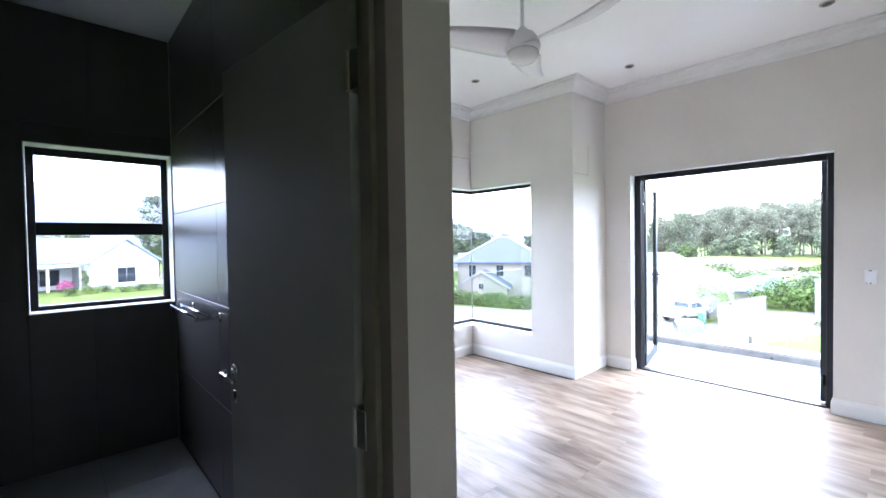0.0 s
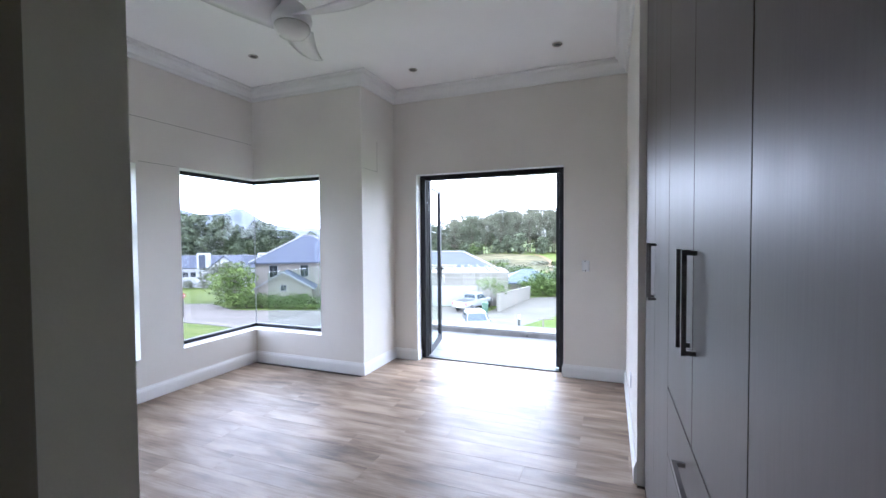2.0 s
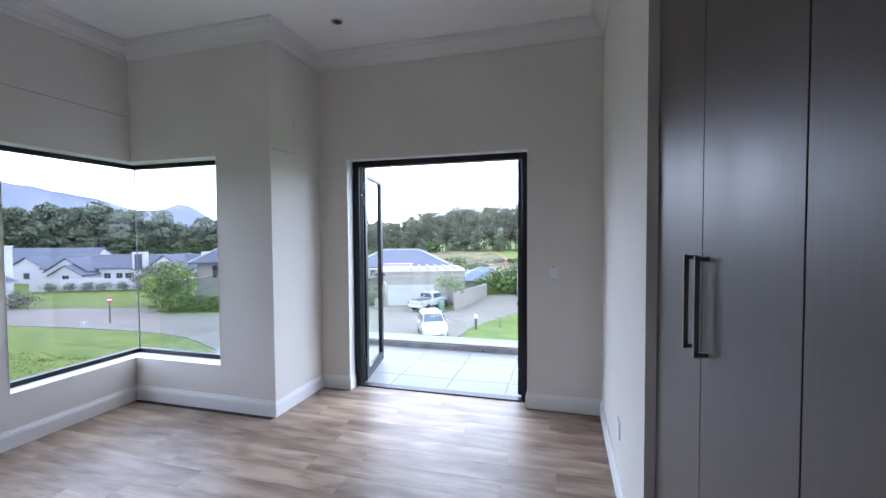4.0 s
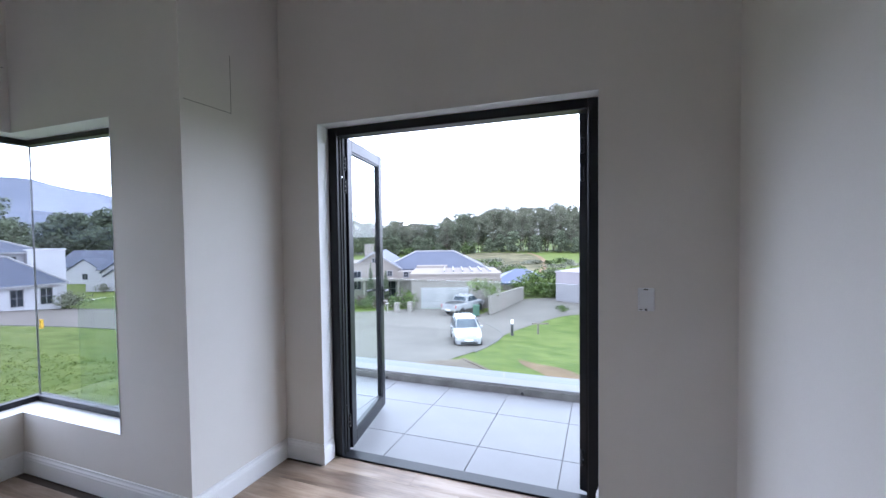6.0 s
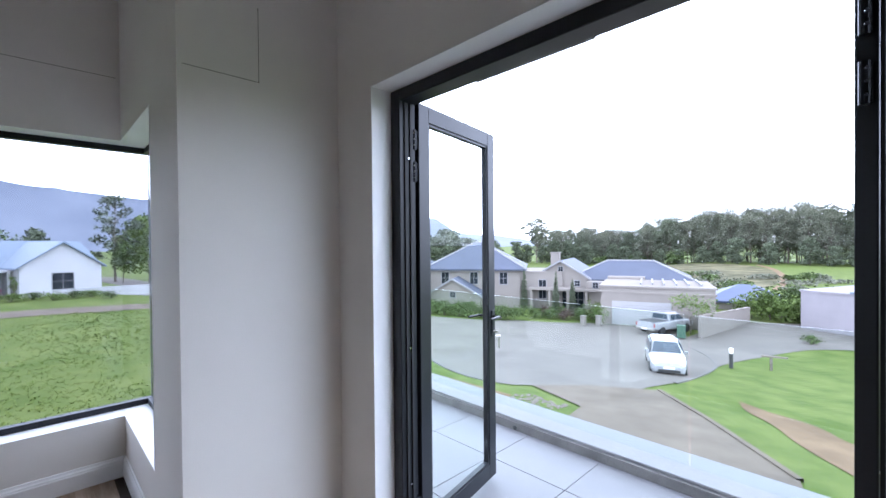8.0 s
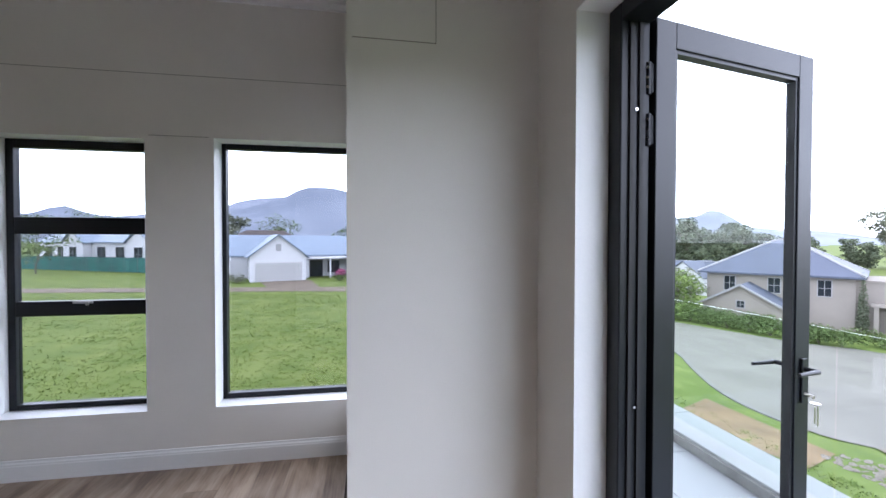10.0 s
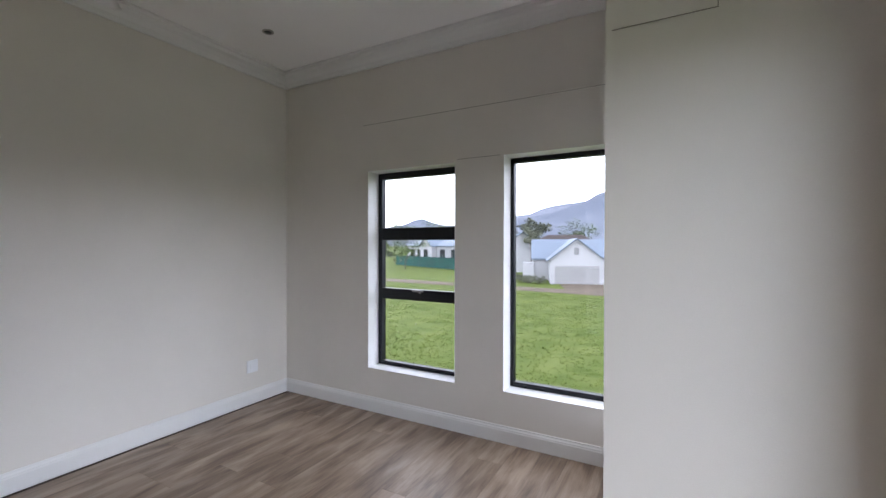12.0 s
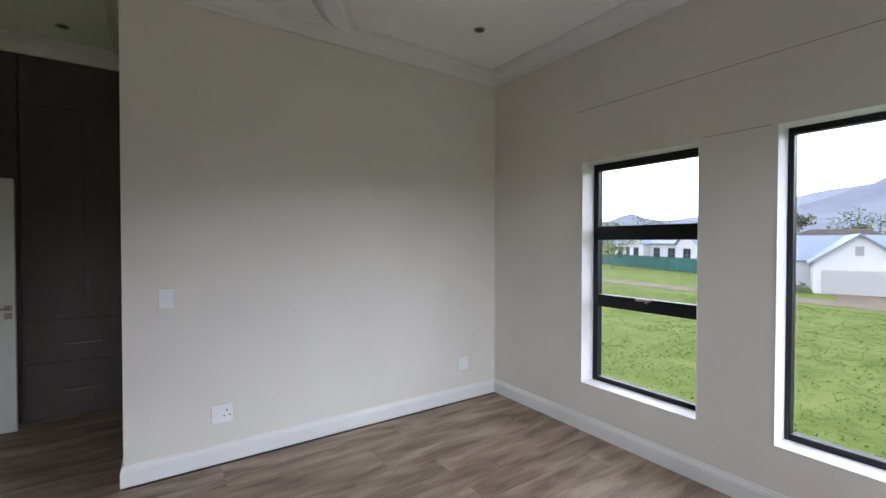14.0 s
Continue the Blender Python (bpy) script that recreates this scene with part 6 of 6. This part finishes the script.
part("number_plate", B(((1.925, -0.25, 0.47), (1.95, 0.25, 0.57))), M_PLATE, hatch)
for x in (-1.2, 1.22):
    for s in (-1, 1):
        wheel(hatch, x, s * 0.76, 0.30, 0.19)

pick = thing("pickup_truck", "white double-cab pickup parked before the garage", "car", at=pose(-10.85, 38.5, land(-10.85, 38.5) + 0.04, 0, 0, 74) @ Matrix.Translation((0, 0, 0)))
part("body", loft(bmesh.new(), [(-2.6, body_ring(0.88, 0.55, 1.12, 1.16, 0.84)), (-0.72, body_ring(0.92, 0.45, 1.12, 1.16, 0.86)), (-0.70, body_ring(0.92, 0.45, 1.14, 1.76, 0.68)), (0.55, body_ring(0.92, 0.45, 1.14, 1.80, 0.68)), (1.25, body_ring(0.91, 0.45, 1.10, 1.20, 0.80)), (2.3, body_ring(0.88, 0.45, 1.02, 1.08, 0.76)), (2.62, body_ring(0.80, 0.5, 0.88, 0.95, 0.66))]), M_CARPAINT, pick)
part("load_bay", B(((-2.5, -0.76, 1.165), (-0.78, 0.76, 1.18))), M_DARKPLASTIC, pick, "dark load bay cover")
slab("rear_window", pick, ((-0.72, -0.60, 1.66), (-0.72, 0.60, 1.66), (-0.72, 0.72, 1.26), (-0.72, -0.72, 1.26)), 0.015, M_CARGLASS)
slab("windscreen", pick, ((0.58, -0.60, 1.74), (0.58, 0.60, 1.74), (1.2, 0.74, 1.25), (1.2, -0.74, 1.25)), 0.015, M_CARGLASS)
for s in (-1, 1):
    side_glass(pick, [(-0.55, 1.2), (0.08, 1.2), (0.08, 1.64), (-0.5, 1.62)], 0.95, s)
    side_glass(pick, [(0.16, 1.2), (1.05, 1.2), (0.6, 1.62), (0.16, 1.64)], 0.95, s)
    slab("tail_light", pick, ((-2.61, s * 0.78, 1.08), (-2.61, s * 0.88, 1.08), (-2.61, s * 0.88, 0.78), (-2.61, s * 0.78, 0.78)), 0.02, M_REDLAMP)
part("rear_bumper", B(((-2.74, -0.84, 0.50), (-2.6, 0.84, 0.68)), bevel=0.02), M_STEEL, pick)
part("number_plate", B(((-2.76, -0.25, 0.55), (-2.742, 0.25, 0.66))), M_PLATE, pick)
for x in (-1.62, 1.6):
    for s in (-1, 1):
        wheel(pick, x, s * 0.80, 0.38, 0.24)

bin_ = thing("wheelie_bin", "green wheeled refuse bin by the drive", "bin", at=pose(-9.05, 36.6, land(-9.05, 36.6) + 0.03, 0, 0, 20))
part("body", loft(bmesh.new(), [(-0.29, [(-0.24, 0.1), (0.24, 0.1), (0.3, 1.0), (-0.3, 1.0)]), (0.29, [(-0.24, 0.1), (0.24, 0.1), (0.3, 1.0), (-0.3, 1.0)])]), M_BIN, bin_)
part("lid", B(((-0.33, -0.33, 1.0), (0.33, 0.33, 1.07)), bevel=0.02), M_BIN, bin_)
for s in (-1, 1):
    part("wheel", rod(bmesh.new(), (s * 0.25, 0.24, 0.1), (s * 0.32, 0.24, 0.1), 0.1, seg=14), M_TYRE, bin_)
bo = thing("bollard_light", "dark garden bollard light on the lawn", "bollard", at=pose(-3.9, 28.0, land(-3.9, 28.0)))
part("post", rod(bmesh.new(), (0, 0, -0.2), (0, 0, 0.85), 0.10, seg=16), M_POST, bo)
part("lamp_head", lathe(bmesh.new(), [(0.10, 0.85), (0.10, 1.0), (0.12, 1.02), (0.11, 1.12), (0.03, 1.16)], 16), M_OPAL, bo)
st = thing("meter_stand", "low wooden stand with a crossbar on the lawn", "stand", at=pose(-2.3, 29.5, land(-2.3, 29.5), 0, 0, 15))
part("post", B(((-0.06, -0.06, -0.3), (0.06, 0.06, 0.75))), M_STONE, st)
part("crossbar", B(((-0.45, -0.07, 0.75), (0.75, 0.07, 0.84)), bevel=0.01), M_STONE, st)
sg = thing("road_sign", "small round no-entry sign on a dark post", "sign", at=pose(-29.5, 19.9, land(-29.5, 19.9), 0, 0, 55))
part("post", rod(bmesh.new(), (0, 0, -0.3), (0, 0, 1.9), 0.06, seg=10), M_POST, sg)
disc = part("disc", rod(bmesh.new(), (0, -0.07, 1.75), (0, -0.09, 1.75), 0.19, seg=28), M_SIGNRED, sg)
part("white_bar", B(((-0.14, -0.096, 1.715), (0.14, -0.091, 1.785))), M_PLATE, disc)
wb = thing("service_box", "small white service box in the grass", "service box", at=pose(-28.4, 17.4, land(-28.4, 17.4)))
part("body", B(((-0.13, -0.12, -0.1), (0.13, 0.12, 0.36)), bevel=0.02), M_GDOOR, wb)
part("lid", B(((-0.15, -0.14, 0.36), (0.15, 0.14, 0.40)), bevel=0.01), M_GDOOR, wb)
hy = thing("hydrant_marker", "yellow hydrant marker post on the verge", "marker", at=pose(-33.0, 15.2, land(-33.0, 15.2)))
part("post", B(((-0.09, -0.08, -0.2), (0.09, 0.08, 0.55)), bevel=0.02), M_YELLOW, hy)
part("cap", B(((-0.105, -0.095, 0.55), (0.105, 0.095, 0.61)), bevel=0.02), M_YELLOW, hy)

# loose pale stones on the verge
rs = random.Random(5)
vs, fs = [], []
for _ in range(90):
    x, y, s = rs.uniform(-7.4, -5.6), rs.uniform(11.6, 12.9), rs.uniform(0.05, 0.13)
    z = land(x, y)
    i = len(vs)
    vs += [(x + s * rs.uniform(0.7, 1.2) * dx, y + s * rs.uniform(0.7, 1.2) * dy, z + s * 0.6 * dz) for dx, dy, dz in ((1, 0, 0.2), (0, 1, 0.2), (-1, 0, 0.2), (0, -1, 0.2), (0, 0, 1.1), (0, 0, -0.4))]
    fs += [(i + a, i + b, i + c) for a, b, c in ((0, 1, 4), (1, 2, 4), (2, 3, 4), (3, 0, 4), (1, 0, 5), (2, 1, 5), (3, 2, 5), (0, 3, 5))]
me = bpy.data.meshes.new("loose_stones")
me.from_pydata(vs, [], fs)
me.materials.append(M_STONE)
tagged(new("loose_stones", me), "heap of pale loose stones on the verge", "stones", kind="stuff")

# ---------------------------------------------------------------- floors laid in pieces
fl = structure("floor", B(((XW, YS, -0.3), (XE + 0.02, YB, -0.010)), ((0, YB, -0.3), (XE + 0.02, YD + 0.11, -0.010)), ((XP - 0.12, -5.1, -0.3), (3.3, YS, -0.010)), ((XE + 0.02, -3.8, -0.3), (3.28, -1.1, -0.010))), M_SUBFLOOR, "pale oak laminate plank floor", "floor")
rng = random.Random(7)
PW, PL = 0.192, 1.285
plank_shared = {}

def plank(x0, x1, y0, y1):
    key = (round(x1 - x0, 3), round(y1 - y0, 3))
    if key not in plank_shared:
        w, h = key[0] / 2 - 0.0002, key[1] / 2 - 0.0002
        bm = box(bmesh.new(), (-w, -h, -0.0095), (w, h, 0))
        bmesh.ops.bevel(bm, geom=list(bm.edges), offset=0.0006, segments=1, affect="EDGES")
        plank_shared[key] = mesh_of(bm, "plank", M_PLANK)
    ob = new("plank", plank_shared[key])
    ob.location = ((x0 + x1) / 2, (y0 + y1) / 2, 0)
    ob.parent = fl

y = -5.06
while y < YD + 0.11 - 0.01:
    ye = min(y + PW, YD + 0.11)
    # the room's outline at this row
    mid = (y + ye) / 2
    xa = XP if mid < YS else (XW if mid < YB else 0.0)
    xb = 3.28 if mid < -3.92 else (XA if mid < -1.17 else XE)
    if mid > YD:
        xa, xb = DX[0], DX[1]
    x = xa - rng.choice((0.0, 0.32, 0.64, 0.96))
    while x < xb - 0.01:
        p, q = max(x, xa), min(x + PL, xb)
        if q - p > 0.02:
            plank(p, q, y, ye)
        x += PL
    y = ye
tiles(bal, "tile", M_PTILE, "z", (-0.585 - 0.6 * 2, 3.6), (0.745, 2.43), -0.02, (0.6, 0.6), gap=0.005, skip=(-1.79, 0.0, 0.0, 0.97))
tiles(bal, "tile", M_PTILE, "z", (-1.65, -TH), (YB + TH + 0.02, 0.97), -0.02, (0.6, 0.6), gap=0.005)
